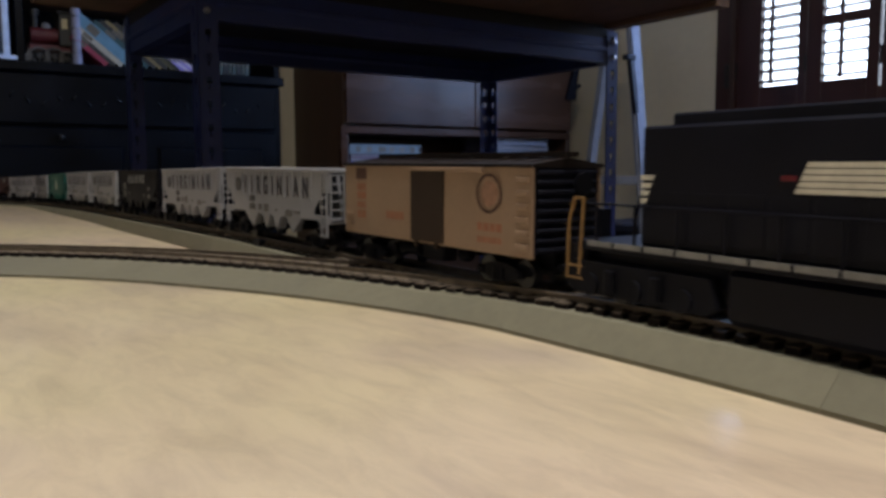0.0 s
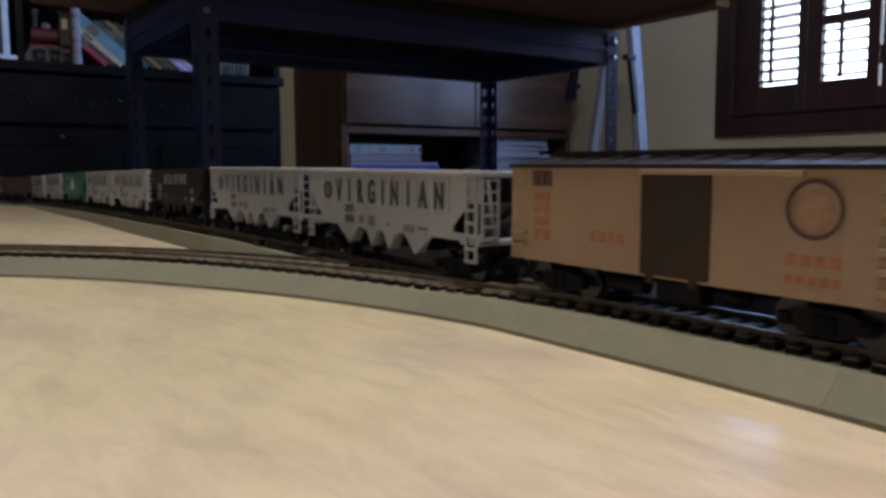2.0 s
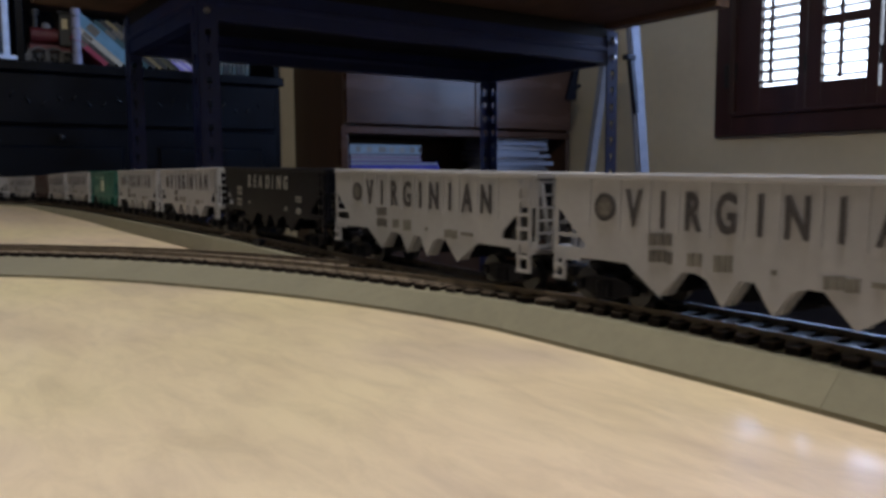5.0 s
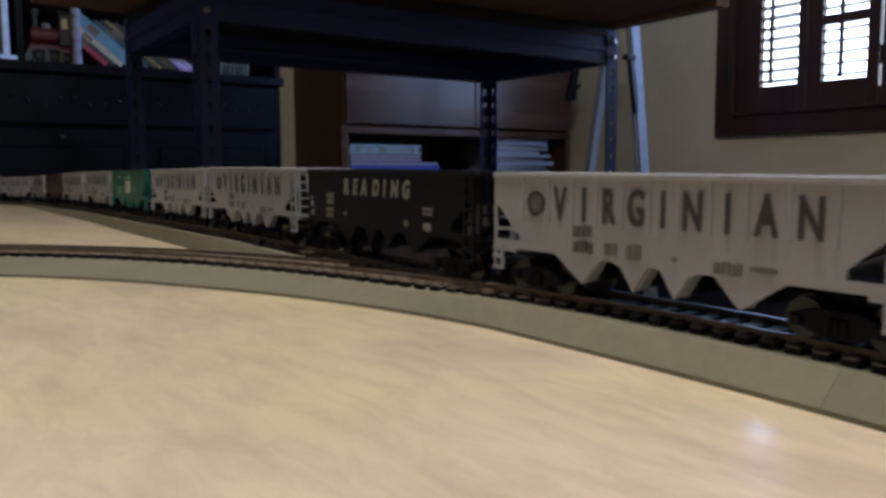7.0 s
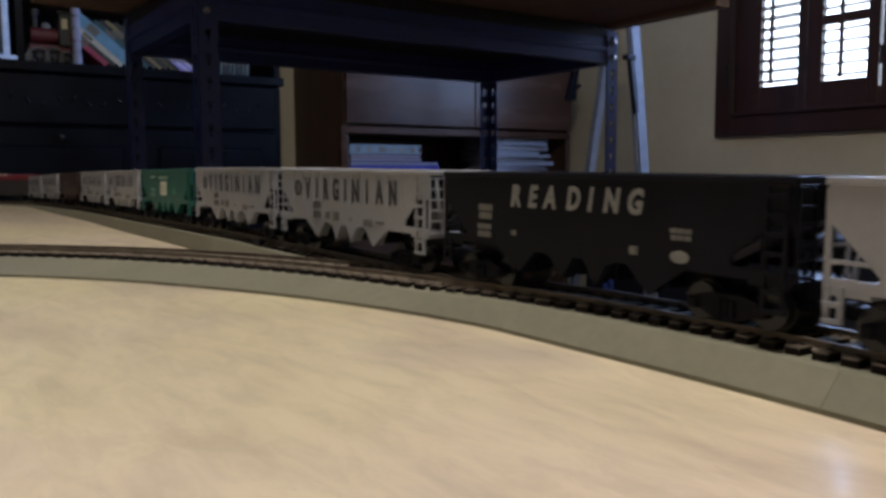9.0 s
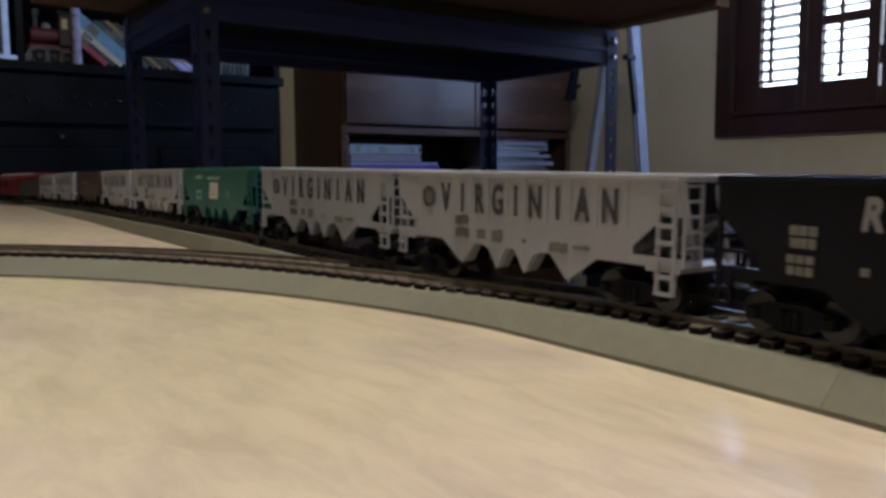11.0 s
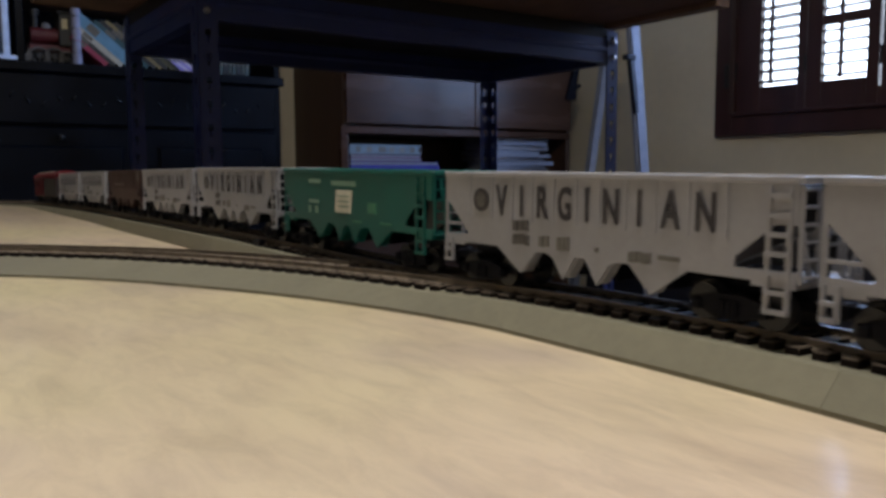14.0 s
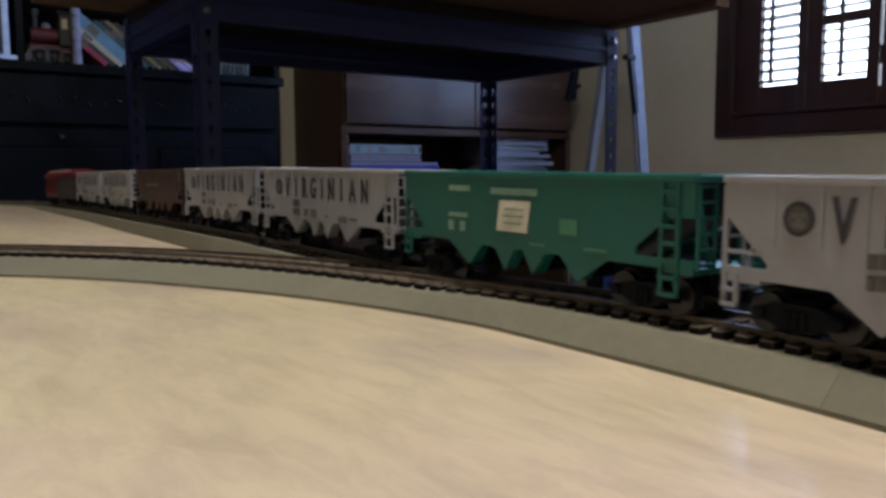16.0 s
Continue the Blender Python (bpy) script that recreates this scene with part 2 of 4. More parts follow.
def main_line(s):
    """Place, heading and height of the railhead at s on the line that the train runs on."""
    return float(np.interp(s, S, CX)), float(np.interp(s, S, CY)), float(np.interp(s, S, TH)), float(np.interp(s, S, CZ))


def rail_lift(s):
    """How much higher the track lies where the near curve is banked up."""
    return float(np.interp(s, (0.04, 0.08, 0.11, 0.14, 0.17), (0.0, 0.00125, 0.0019, 0.0022, 0.0024)))


def rail_line(s):
    """The main line's track: the train's line with the bank of the near curve."""
    x, y, th, z = main_line(s)
    return x, y, th, z + rail_lift(s)


MERGE = 0.13
BR = []
_x, _y, _th, _z = main_line(MERGE)
_th = radians(-55.5)
for _i in range(701):
    BR.append((_x, _y, _th, 0.0115 + 0.0008 * math.exp(-_i / 200) + 0.0010 * math.exp(-(_i / 80) ** 2)))
    _x, _y = _x - math.cos(_th) * 0.001, _y - math.sin(_th) * 0.001
    _th += 0.001 * (1.7 if _i < 250 else 2.4 if _i < 480 else 1.2)


def branch_line(s):
    """The curved line that joins the main line; s from 0 at the junction to 0.7 at its far end."""
    i = min(699.999, max(0.0, s * 1000))
    a, b, f = BR[int(i)], BR[int(i) + 1], i - int(i)
    return tuple(u + (v - u) * f for u, v in zip(a, b))


def side_point(line, s, w, z=None):
    """A point w to the camera's side of a line; z above its railhead, or on the table if none is given."""
    x, y, th, h = line(s)
    return Vector((x + w * math.sin(th), y - w * math.cos(th), 0.0 if z is None else h + z))

# ---- room shell ----


def wall_with_hole(name, at, length, hole, label):
    """A wall 0.12 thick along local x, its inner face at y = 0; hole: x0, x1, z0, z1."""
    bm = bmesh.new()
    x0, x1, z0, z1 = hole
    for d in ((0, x0, FLOOR_Z, CEIL_Z), (x1, length, FLOOR_Z, CEIL_Z), (x0, x1, FLOOR_Z, z0), (x0, x1, z1, CEIL_Z)):
        block(bm, d[0], d[1], 0, 0.12, d[2], d[3])
    ob = part(name, bm, WALL, None, label, at)
    return tagged(ob, kind="structure", category="wall")


WIN = (0.745, 1.788, 0.262, 1.50)   # q from, q to, z from, z to of the window's opening
wall_east = wall_with_hole("wall_east", rm(P1, Q1 + 0.12, 0, -90), Q1 - Q0 + 0.24, (Q1 + 0.12 - WIN[1], Q1 + 0.12 - WIN[0], WIN[2], WIN[3]), "cream yellow painted wall with a shuttered window")
wall_south = wall_with_hole("wall_south", rm(P1, Q0, 0, 180), P1 - P0, (0.5, 0.5, 0, 0), "cream yellow painted wall behind the camera")
wall_north = wall_with_hole("wall_north", rm(P0, Q1, 0, 0), P1 - P0, (0.5, 0.5, 0, 0), "pale cream painted back wall")
wall_west = wall_with_hole("wall_west", rm(P0, Q0 - 0.12, 0, 90), Q1 - Q0 + 0.24, (0.5, 0.5, 0, 0), "cream painted side wall")
ceiling = tagged(part("ceiling", made(lambda bm: block(bm, P0, P1, Q0, Q1, CEIL_Z, CEIL_Z + 0.1)), CEILING, None, "plain white painted ceiling", rm(0, 0)), kind="structure", category="ceiling")
floor = tagged(part("floor", made(lambda bm: block(bm, P0, P1, Q0, Q1, FLOOR_Z - 0.1, FLOOR_Z)), FLOOR, None, "dark brown boarded floor", rm(0, 0)), kind="structure", category="floor")
backdrop = tagged(part("backdrop", made(lambda bm: block(bm, P1 + 0.9, P1 + 0.92, -0.8, 3.4, -0.6, 2.6)), SKY_GLOW, None, "bright white daylight outside the window", rm(0, 0)), kind="structure", category="backdrop")

# ---- layout table ----
table = thing("layout_table", rm(0, 0), "pale varnished plywood layout table top on timber legs", "table")
QMAX = max(-0.5736 * x + 0.8192 * y for x, y, s in zip(CX, CY, S) if s > -2.05)
TP0, TP1, TQ0, TQ1 = -1.55, 0.238, -0.75, QMAX + 0.034
box_part("tabletop", (TP0, TP1, TQ0, TQ1, -0.018, 0.0), TABLE, table, bevel=0.0015)
for pp, qq in ((TP0 + 0.08, TQ0 + 0.08), (TP1 - 0.08, TQ0 + 0.08), (TP0 + 0.08, TQ1 - 0.08), (TP1 - 0.08, TQ1 - 0.08)):
    box_part("leg", (pp - 0.035, pp + 0.035, qq - 0.035, qq + 0.035, FLOOR_Z, -0.018), WALNUT_DARK, table, bevel=0.003)
box_part("apron", (TP1 - 0.04, TP1 - 0.02, TQ0 + 0.1, TQ1 - 0.1, -0.10, -0.018), WALNUT_DARK, table)


# ---- track ----
def ribbon(line, s0, s1, step, section, skew=None):
    """A section of (w, z) points swept along a line; z None lies on the table. skew: where the piece is cut aslant."""
    slant = (lambda s, w: s) if skew is None else (lambda s, w: s - 0.9 * (w - 0.013) * max(0.0, 1 - abs(s - skew) / 0.12))
    bm = bmesh.new()
    rings = []
    n = max(2, int((s1 - s0) / step) + 1)
    for i in range(n):
        s = s0 + (s1 - s0) * i / (n - 1)
        ring = section(s) if callable(section) else section
        rings.append([bm.verts.new(side_point(line, slant(s, w), w, z)) for w, z in ring])
    m = len(rings[0])
    for a, b in zip(rings, rings[1:]):
        for j in range(m):
            bm.faces.new((a[j], a[(j + 1) % m], b[(j + 1) % m], b[j]))
    bm.faces.new(rings[0])
    bm.faces.new(rings[-1][::-1])
    return bm


def main_bed(s):
    """The roadbed's section: its foot is wider where the line curves and lies low."""
    foot = float(np.interp(s, (-1.3, -0.35, 0.02, 0.10), (0.0215, 0.0205, 0.0245, 0.0270)))
    top = float(np.interp(s, (0.06, 0.14), (-0.0046, -0.0038)))
    return ((-0.0270, None), (-0.0195, top), (0.0195, top), (foot, 0.0014 - rail_line(s)[3]), (foot, None))


def branch_bed(s):
    foot = float(np.interp(s, (0.05, 0.2, 0.42), (0.0265, 0.038, 0.056)))
    return ((-0.0240, None), (-0.0190, -0.0050), (0.0190, -0.0050), (foot, 0.0014 - branch_line(s)[3]), (foot, None))


roadbed = thing("roadbed", pose(0, 0, 0), "grey bevelled foam roadbed strip under the track", "roadbed", kind="structure")
for s0, s1 in ((-2.1, -1.62), (-1.6199, -1.05), (-1.0499, -0.285), (-0.2849, -0.226), (-0.2259, 0.2076), (0.20772, 0.32), (0.3201, 0.9)):
    part("bed_piece", ribbon(rail_line, s0, s1, 0.015, main_bed), FOAM, roadbed)
for s0, s1 in ((0.03, 0.2439), (0.2440, 0.68)):
    part("bed_piece", ribbon(branch_line, s0, s1, 0.012, branch_bed, 0.244), FOAM, roadbed)


def rail_section(w):
    return ((w - 0.0012, -0.0026), (w - 0.0003, -0.0021), (w - 0.0003, -0.0009), (w - 0.00048, -0.0004), (w + 0.00048, -0.0004), (w + 0.0003, -0.0009), (w + 0.0003, -0.0021), (w + 0.0012, -0.0026))


def rail_head(w):
    return ((w - 0.00048, -0.0004), (w - 0.00048, -0.0001), (w - 0.0003, 0.0), (w + 0.0003, 0.0), (w + 0.00048, -0.0001), (w + 0.00048, -0.0004))


def tie_mesh():
    bm = bmesh.new()
    block(bm, -0.0030, 0.0030, -0.0148, 0.0148, -0.0049, -0.0025, 0.0003)
    for w in (-0.00875, 0.00875):
        for e in (-1, 1):
            block(bm, -0.0007, 0.0007, w + e * 0.0015 - 0.0005, w + e * 0.0015 + 0.0005, -0.0026, -0.0021)
    return mesh_of("tie", bm)


track = thing("track", pose(0, 0, 0), "model railway track with brown rails on dark ties", "track", kind="structure")
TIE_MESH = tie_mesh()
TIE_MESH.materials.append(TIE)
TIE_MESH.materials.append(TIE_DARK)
# side faces darker than the tops: shade put into the colour by face normal
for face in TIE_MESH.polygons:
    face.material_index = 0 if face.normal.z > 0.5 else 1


def lay_rails(line, s0, s1):
    for w in (-0.00875, 0.00875):
        r = part("rail", ribbon(line, s0, s1, 0.012, rail_section(w)), RAIL, track)
        part("rail_head", ribbon(line, s0, s1, 0.012, rail_head(w)), RAIL_TOP, r, "worn shiny railhead")


def lay_ties(line, s0, s1, raised, pitch=0.0098, slim=1.0):
    for i in range(int((s1 - s0) / pitch)):
        x, y, th, h = line(s0 + i * pitch)
        h += raised(s0 + i * pitch)
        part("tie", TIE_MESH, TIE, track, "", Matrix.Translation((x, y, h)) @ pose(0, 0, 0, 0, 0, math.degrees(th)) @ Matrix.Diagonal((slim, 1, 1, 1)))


# dark strips added between the rails as the shade in the tie gaps
for strip_line, s0, s1 in ((rail_line, -2.1, 0.9), (branch_line, 0.06, 0.68)):
    part("tie_strip", ribbon(strip_line, s0, s1, 0.012, ((-0.0085, -0.0049), (-0.0085, -0.0041), (0.0085, -0.0041), (0.0085, -0.0049))), TIE_DARK, track, "dark strip put in for the shade between the ties")
part("turnout_base", ribbon(rail_line, -0.224, 0.06, 0.012, ((-0.0136, -0.0047), (-0.0136, -0.0031), (0.0136, -0.0031), (0.0136, -0.0047))), TIE_DARK, track, "black plastic base of the turnout")
lay_rails(rail_line, -2.1, 0.9)
lay_rails(branch_line, 0.0, 0.68)


# ---- rolling stock: local x along the train (front is +x), y to the far side, z = 0 at the railhead ----
SPEED, GAIN = 0.06275, 0.0000446


def ahead(t):
    return SPEED * (t - 8) + GAIN * (t - 8) ** 2


MOVERS = []


def wheel_mesh():
    """One axle with two flanged wheels."""
    bm = bmesh.new()
    rod(bm, (0, -0.0075, 0), (0, 0.0075, 0), 0.0012, 6)
    for e in (-1, 1):
        rod(bm, (0, e * 0.0072, 0), (0, e * 0.0100, 0), 0.0052, 18)
        rod(bm, (0, e * 0.0068, 0), (0, e * 0.0072, 0), 0.0060, 18)
    return mesh_of("wheelset", bm)


def frame_mesh(half=0.0105, y=0.0118):
    """One truck sideframe: arch bar, spring pocket and journal boxes."""
    bm = bmesh.new()
    prism(bm, ((-half - 0.002, 0.0068), (-0.0045, 0.0086), (0.0045, 0.0086), (half + 0.002, 0.0068), (half + 0.002, 0.0038), (half - 0.002, 0.0036), (0.0045, 0.0018), (-0.0045, 0.0018), (-half + 0.002, 0.0036), (-half - 0.002, 0.0038)), y, y + 0.0018)
    for e in (-1, 1):
        block(bm, e * half - 0.0016, e * half + 0.0016, y - 0.0002, y + 0.0030, 0.0036, 0.0068, 0.0004)
    for i in range(3):
        rod(bm, (-0.002 + i * 0.002, y + 0.0022, 0.0026), (-0.002 + i * 0.002, y + 0.0022, 0.0070), 0.0009, 6)
    return mesh_of("sideframe", bm)


WHEELS = wheel_mesh()
FRAME_FAR = frame_mesh()
bmn = bmesh.new()
bmn.from_mesh(FRAME_FAR)
bmesh.ops.transform(bmn, matrix=Matrix.Diagonal((1, -1, 1, 1)), verts=bmn.verts)
FRAME_NEAR = mesh_of("sideframe", bmn)
for me_, ma_ in ((WHEELS, WHEEL), (FRAME_FAR, TRUCK), (FRAME_NEAR, TRUCK)):
    me_.materials.append(ma_)


def add_truck(car, x, axles=(-0.0105, 0.0105)):
    bm = bmesh.new()
    block(bm, -0.004, 0.004, -0.0118, 0.0118, 0.0050, 0.0090, 0.0005)
    rod(bm, (0, 0, 0.009), (0, 0, 0.0125), 0.004, 10)
    truck = part("truck", bm, TRUCK, car, "black four-wheel truck")
    truck.matrix_basis = pose(x, 0, 0)
    part("sideframe", FRAME_FAR, TRUCK, truck)
    part("sideframe", FRAME_NEAR, TRUCK, truck)
    for a in axles:
        part("wheelset", WHEELS, WHEEL, truck, "shiny blackened wheels on an axle", pose(a, 0, 0.0052))
    return truck


def add_coupler(car, x, way):
    bm = bmesh.new()
    block(bm, min(x - way * 0.012, x + way * 0.003), max(x - way * 0.012, x + way * 0.003), -0.0025, 0.0025, 0.0075, 0.0105, 0.0004)
    block(bm, min(x + way * 0.002, x + way * 0.0065), max(x + way * 0.002, x + way * 0.0065), -0.0028, 0.0012, 0.0068, 0.0112, 0.0006)
    part("coupler", bm, TRUCK, car, "black knuckle coupler")


def car_thing(name, label, category, rear, length, trucks, group=""):
    """An empty at the middle of a car, at the railhead; rear: where its rear end stands at 8 s."""
    car = thing(name, pose(0, 0, 0), label, category, group)
    pair = [add_truck(car, -trucks), add_truck(car, trucks)]
    add_coupler(car, -length / 2, -1)
    add_coupler(car, length / 2, 1)
    MOVERS.append((car, rear + length / 2, trucks, pair))
    return car


HL, HW = 0.1465, 0.0165      # hopper: length, half width
TOP, SILL, STEP = 0.0427, 0.0163, 0.0083


def hopper_side(bm, y0, y1, cut):
    """One side sheet: saw-tooth outlets below, sloped openings at both ends."""
    a = HL / 2
    teeth = [(0.0022, 0.0158), (0.0075, 0.0078), (0.0126, 0.0148), (0.0160, 0.0160), (0.0205, 0.0160), (0.0287, 0.0078), (0.0415, SILL), (a, SILL), (a, 0.0192)]
    front = [(a - cut, 0.0192), (a - cut, 0.0218), (a - cut + 0.0112, 0.0310), (a, 0.0310), (a, TOP)]
    rear = [(a - 0.0135, 0.0192), (a - 0.0140, 0.0205), (a - 0.0014, 0.0318), (a, 0.0318), (a, TOP)]
    outline = [(-x, z) for x, z in (teeth + rear)[::-1]] + teeth + front
    prism(bm, outline, y0, y1)
    block(bm, -a, -a + 0.0010, y0, y1, 0.0192, 0.0320)
    block(bm, -a, -a + 0.0125, y0, y1, 0.0226, 0.0236)


def hopper(name, rear, mat, label, group, writing, ink):
    car = car_thing(name, label, "hopper car", rear, HL, 0.0535, group)
    a = HL / 2
    cut, inset = (0.0202, 0.0082) if mat is GREEN else (0.0172, 0.0047)
    part("side_sheet", made(lambda bm: hopper_side(bm, -HW, -HW + 0.0009, cut)), mat, car)
    part("side_sheet", made(lambda bm: hopper_side(bm, HW - 0.0009, HW, cut)), mat, car)
    bm = bmesh.new()
    for e in (-1, 1):
        block(bm, -a, a, e * HW - 0.0007, e * HW + 0.0008, TOP - 0.0014, TOP + 0.0004, 0.0003)
        block(bm, e * a - 0.0013, e * a + 0.0013, -HW, HW, TOP - 0.0016, TOP + 0.0003, 0.0003)
    part("top_rim", bm, mat, car)
    # black on every car: the shade inside the end openings put into the colour
    for e in (-1, 1):
        bm = bmesh.new()
        prism(bm, ((e * (a - 0.006), 0.0310), (e * (a - 0.006), TOP - 0.002), (e * (a - 0.007), TOP - 0.002), (e * (a - 0.007), 0.0310), (e * 0.0300, 0.0130), (e * 0.0290, 0.0130)) if e > 0 else ((-(a - 0.006), 0.0310), (-0.0290, 0.0130), (-0.0300, 0.0130), (-(a - 0.007), 0.0310), (-(a - 0.007), TOP - 0.002), (-(a - 0.006), TOP - 0.002)), -HW + 0.001, HW - 0.001)
        part("slope_sheet", bm, BLACK, car, "slope sheet coloured black for the shade inside")
    for x in (-0.0284, -0.0075, 0.0075, 0.0284):
        for y0, y1 in ((-HW + 0.0010, -HW + 0.0050), (HW - 0.0050, HW - 0.0010)):
            part("outlet", made(lambda bm: prism(bm, ((x - 0.0070, 0.0168), (x + 0.0070, 0.0168), (x + 0.0012, 0.0084), (x - 0.0012, 0.0084)), y0, y1)), mat, car)
        # black block that fills the dark middle between near and far outlets
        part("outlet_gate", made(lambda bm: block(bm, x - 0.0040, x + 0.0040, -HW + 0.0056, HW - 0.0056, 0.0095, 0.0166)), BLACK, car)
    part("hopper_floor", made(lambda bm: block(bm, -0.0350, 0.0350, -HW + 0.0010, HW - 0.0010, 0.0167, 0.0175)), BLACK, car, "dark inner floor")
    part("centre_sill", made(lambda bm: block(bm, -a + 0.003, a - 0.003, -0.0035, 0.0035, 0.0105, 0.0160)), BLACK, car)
    for e in (-1, 1):
        for f in (-1, 1):
            bm = bmesh.new()
            full = e * f < 0
            x, hw = (e * (a - inset), 0.0033) if full else (e * (a - 0.0027), 0.0024)
            high = TOP - 0.002 if full else SILL + 0.001
            for dx in (-hw + 0.0005, hw - 0.0005):
                block(bm, x + dx - 0.0007, x + dx + 0.0007, f * (HW + 0.0001) - 0.0005, f * (HW + 0.0001) + 0.0005, STEP, high)
            for i in range(7 if full else 2):
                z = STEP + i * (0.0049 if full else 0.0040)
                block(bm, x - hw, x + hw, f * (HW + 0.0006) - 0.0005, f * (HW + 0.0006) + 0.0005, z, z + 0.0012)
            part("side_ladder" if full else "step", bm, mat, car)
        bm = bmesh.new()
        x = e * (a + 0.0006)
        for y in (-HW + 0.001, -HW + 0.0085):
            block(bm, x - 0.0005, x + 0.0005, y - 0.0004, y + 0.0004, 0.0165, TOP - 0.002)
        for i in range(6):
            z = 0.0175 + i * 0.0044
            block(bm, x - 0.0005, x + 0.0005, -HW + 0.001, -HW + 0.0085, z, z + 0.0008)
        part("end_ladder", bm, mat, car)
        bm = bmesh.new()
        block(bm, min(e * a, e * (a - 0.012)), max(e * a, e * (a - 0.012)), -HW, HW, 0.0150, 0.0166)
        for y in (-0.008, 0.008):
            beam(bm, (e * (a - 0.001), y, 0.0166), (e * (a - 0.006), y, TOP - 0.003), 0.0012, 0.0012)
        part("end_platform", bm, mat, car)
        rod_bm = bmesh.new()
        rod(rod_bm, (e * (a - 0.004), 0.006, 0.0166), (e * (a - 0.004), 0.006, 0.0270), 0.0006)
        rod(rod_bm, (e * (a - 0.004), 0.006, 0.0245), (e * (a - 0.0025), 0.006, 0.0245), 0.0032, 12)
        part("brake_gear", rod_bm, BLACK, car)
    xs = () if mat in (GREEN, BLACK) else (-0.0575, -0.0446, -0.0333, -0.0228, -0.0122, -0.0018, 0.0082, 0.0188, 0.0299, 0.0414, 0.0535)
    for x in xs:
        part("rib", made(lambda bm: (prism(bm, ((x - 0.0005, 0.0262), (x + 0.0005, 0.0262), (x + 0.0005, TOP - 0.0012), (x - 0.0005, TOP - 0.0012)), -HW - 0.0004, -HW - 0.0), None)), mat, car)
    writing(car, ink)
    return car


def bar(bm, x, z, w, h, y=None):
    """A plain bar that stands for a line of small writing."""
    y = -HW - 0.0004 if y is None else y
    block(bm, x - w / 2, x + w / 2, y - 0.00012, y + 0.0003, z - h / 2, z + h / 2)


def bars(car, rows, mat, y=None, name="small_lettering"):
    for x, z, w, h in rows:
        part(name, made(lambda bm: bar(bm, x, z, w, h, y)), mat, car)


def spread_letters(car, text, x0, step, z, size, mat, wide, bold, lean=0.0, y=None):
    y = -HW - 0.0004 if y is None else y
    for i, ch in enumerate(text):
        part("letter", letters(ch, size, wide, bold, lean), mat, car, "", pose(x0 + i * step, y, z))


def disc(car, x, z, r, mat, name="round_emblem", y=None, ring=0.0, label=""):
    y = -HW - 0.0004 if y is None else y
    bm = bmesh.new()
    n = 28
    if ring:
        for i in range(n):
            a, b = 2 * math.pi * i / n, 2 * math.pi * (i + 1) / n
            q = [(x + rr * math.cos(c), z + rr * math.sin(c)) for rr, c in ((r, a), (r, b), (r - ring, b), (r - ring, a))]
            bm.faces.new([bm.verts.new((u, y - 0.0002, v)) for u, v in q])
    else:
        prism(bm, [(x + r * math.cos(2 * math.pi * i / n), z + r * math.sin(2 * math.pi * i / n)) for i in range(n)], y - 0.00012, y + 0.0003)
    part(name, bm, mat, car, label)


def silver_writing(car, ink):
    for ch, x in zip("VIRGINIAN", (-0.0388, -0.0279, -0.0176, -0.0068, 0.0032, 0.0132, 0.0243, 0.0355, 0.0472)):
        spread_letters(car, ch, x, 0, 0.0325, 0.0148, ink, 0.62, 0.00036, 0.0, -HW - 0.0006)
    disc(car, -0.0504, 0.0328, 0.0042, INK_SOFT, label="dark round emblem", y=-HW - 0.0005)
    disc(car, -0.0504, 0.0328, 0.0043, ink, "emblem_ring", -HW - 0.0006, 0.0012, "dark ring of the emblem")
    bars(car, [(-0.0516, 0.0336, 0.0014, 0.0012), (-0.0494, 0.0338, 0.0016, 0.0010), (-0.0504, 0.0326, 0.0018, 0.0008), (-0.0512, 0.0314, 0.0012, 0.0012), (-0.0496, 0.0312, 0.0014, 0.0012)], FADED, -HW - 0.0006, "emblem_mark")
    for x, z, w, h, n, mat in ((-0.0286, 0.0246, 0.0086, 0.0035, 3, INK_SOFT), (-0.0284, 0.0197, 0.0088, 0.0034, 4, INK_SOFT), (-0.0166, 0.0200, 0.0052, 0.0036, 2, FADED), (-0.0074, 0.0198, 0.0061, 0.0044, 3, FADED), (0.0247, 0.0185, 0.0088, 0.0032, 5, FADED)):
        step = w / n
        bars(car, [(x + (i - (n - 1) / 2) * step, z + 0.0002 * ((i * 7) % 3 - 1), step * (0.86 if i % 2 else 0.76), h) for i in range(n)], mat)
    bars(car, [(0.0353, 0.0192, 0.0072, 0.0013), (0.0075, 0.0192, 0.0014, 0.0013)], FADED)


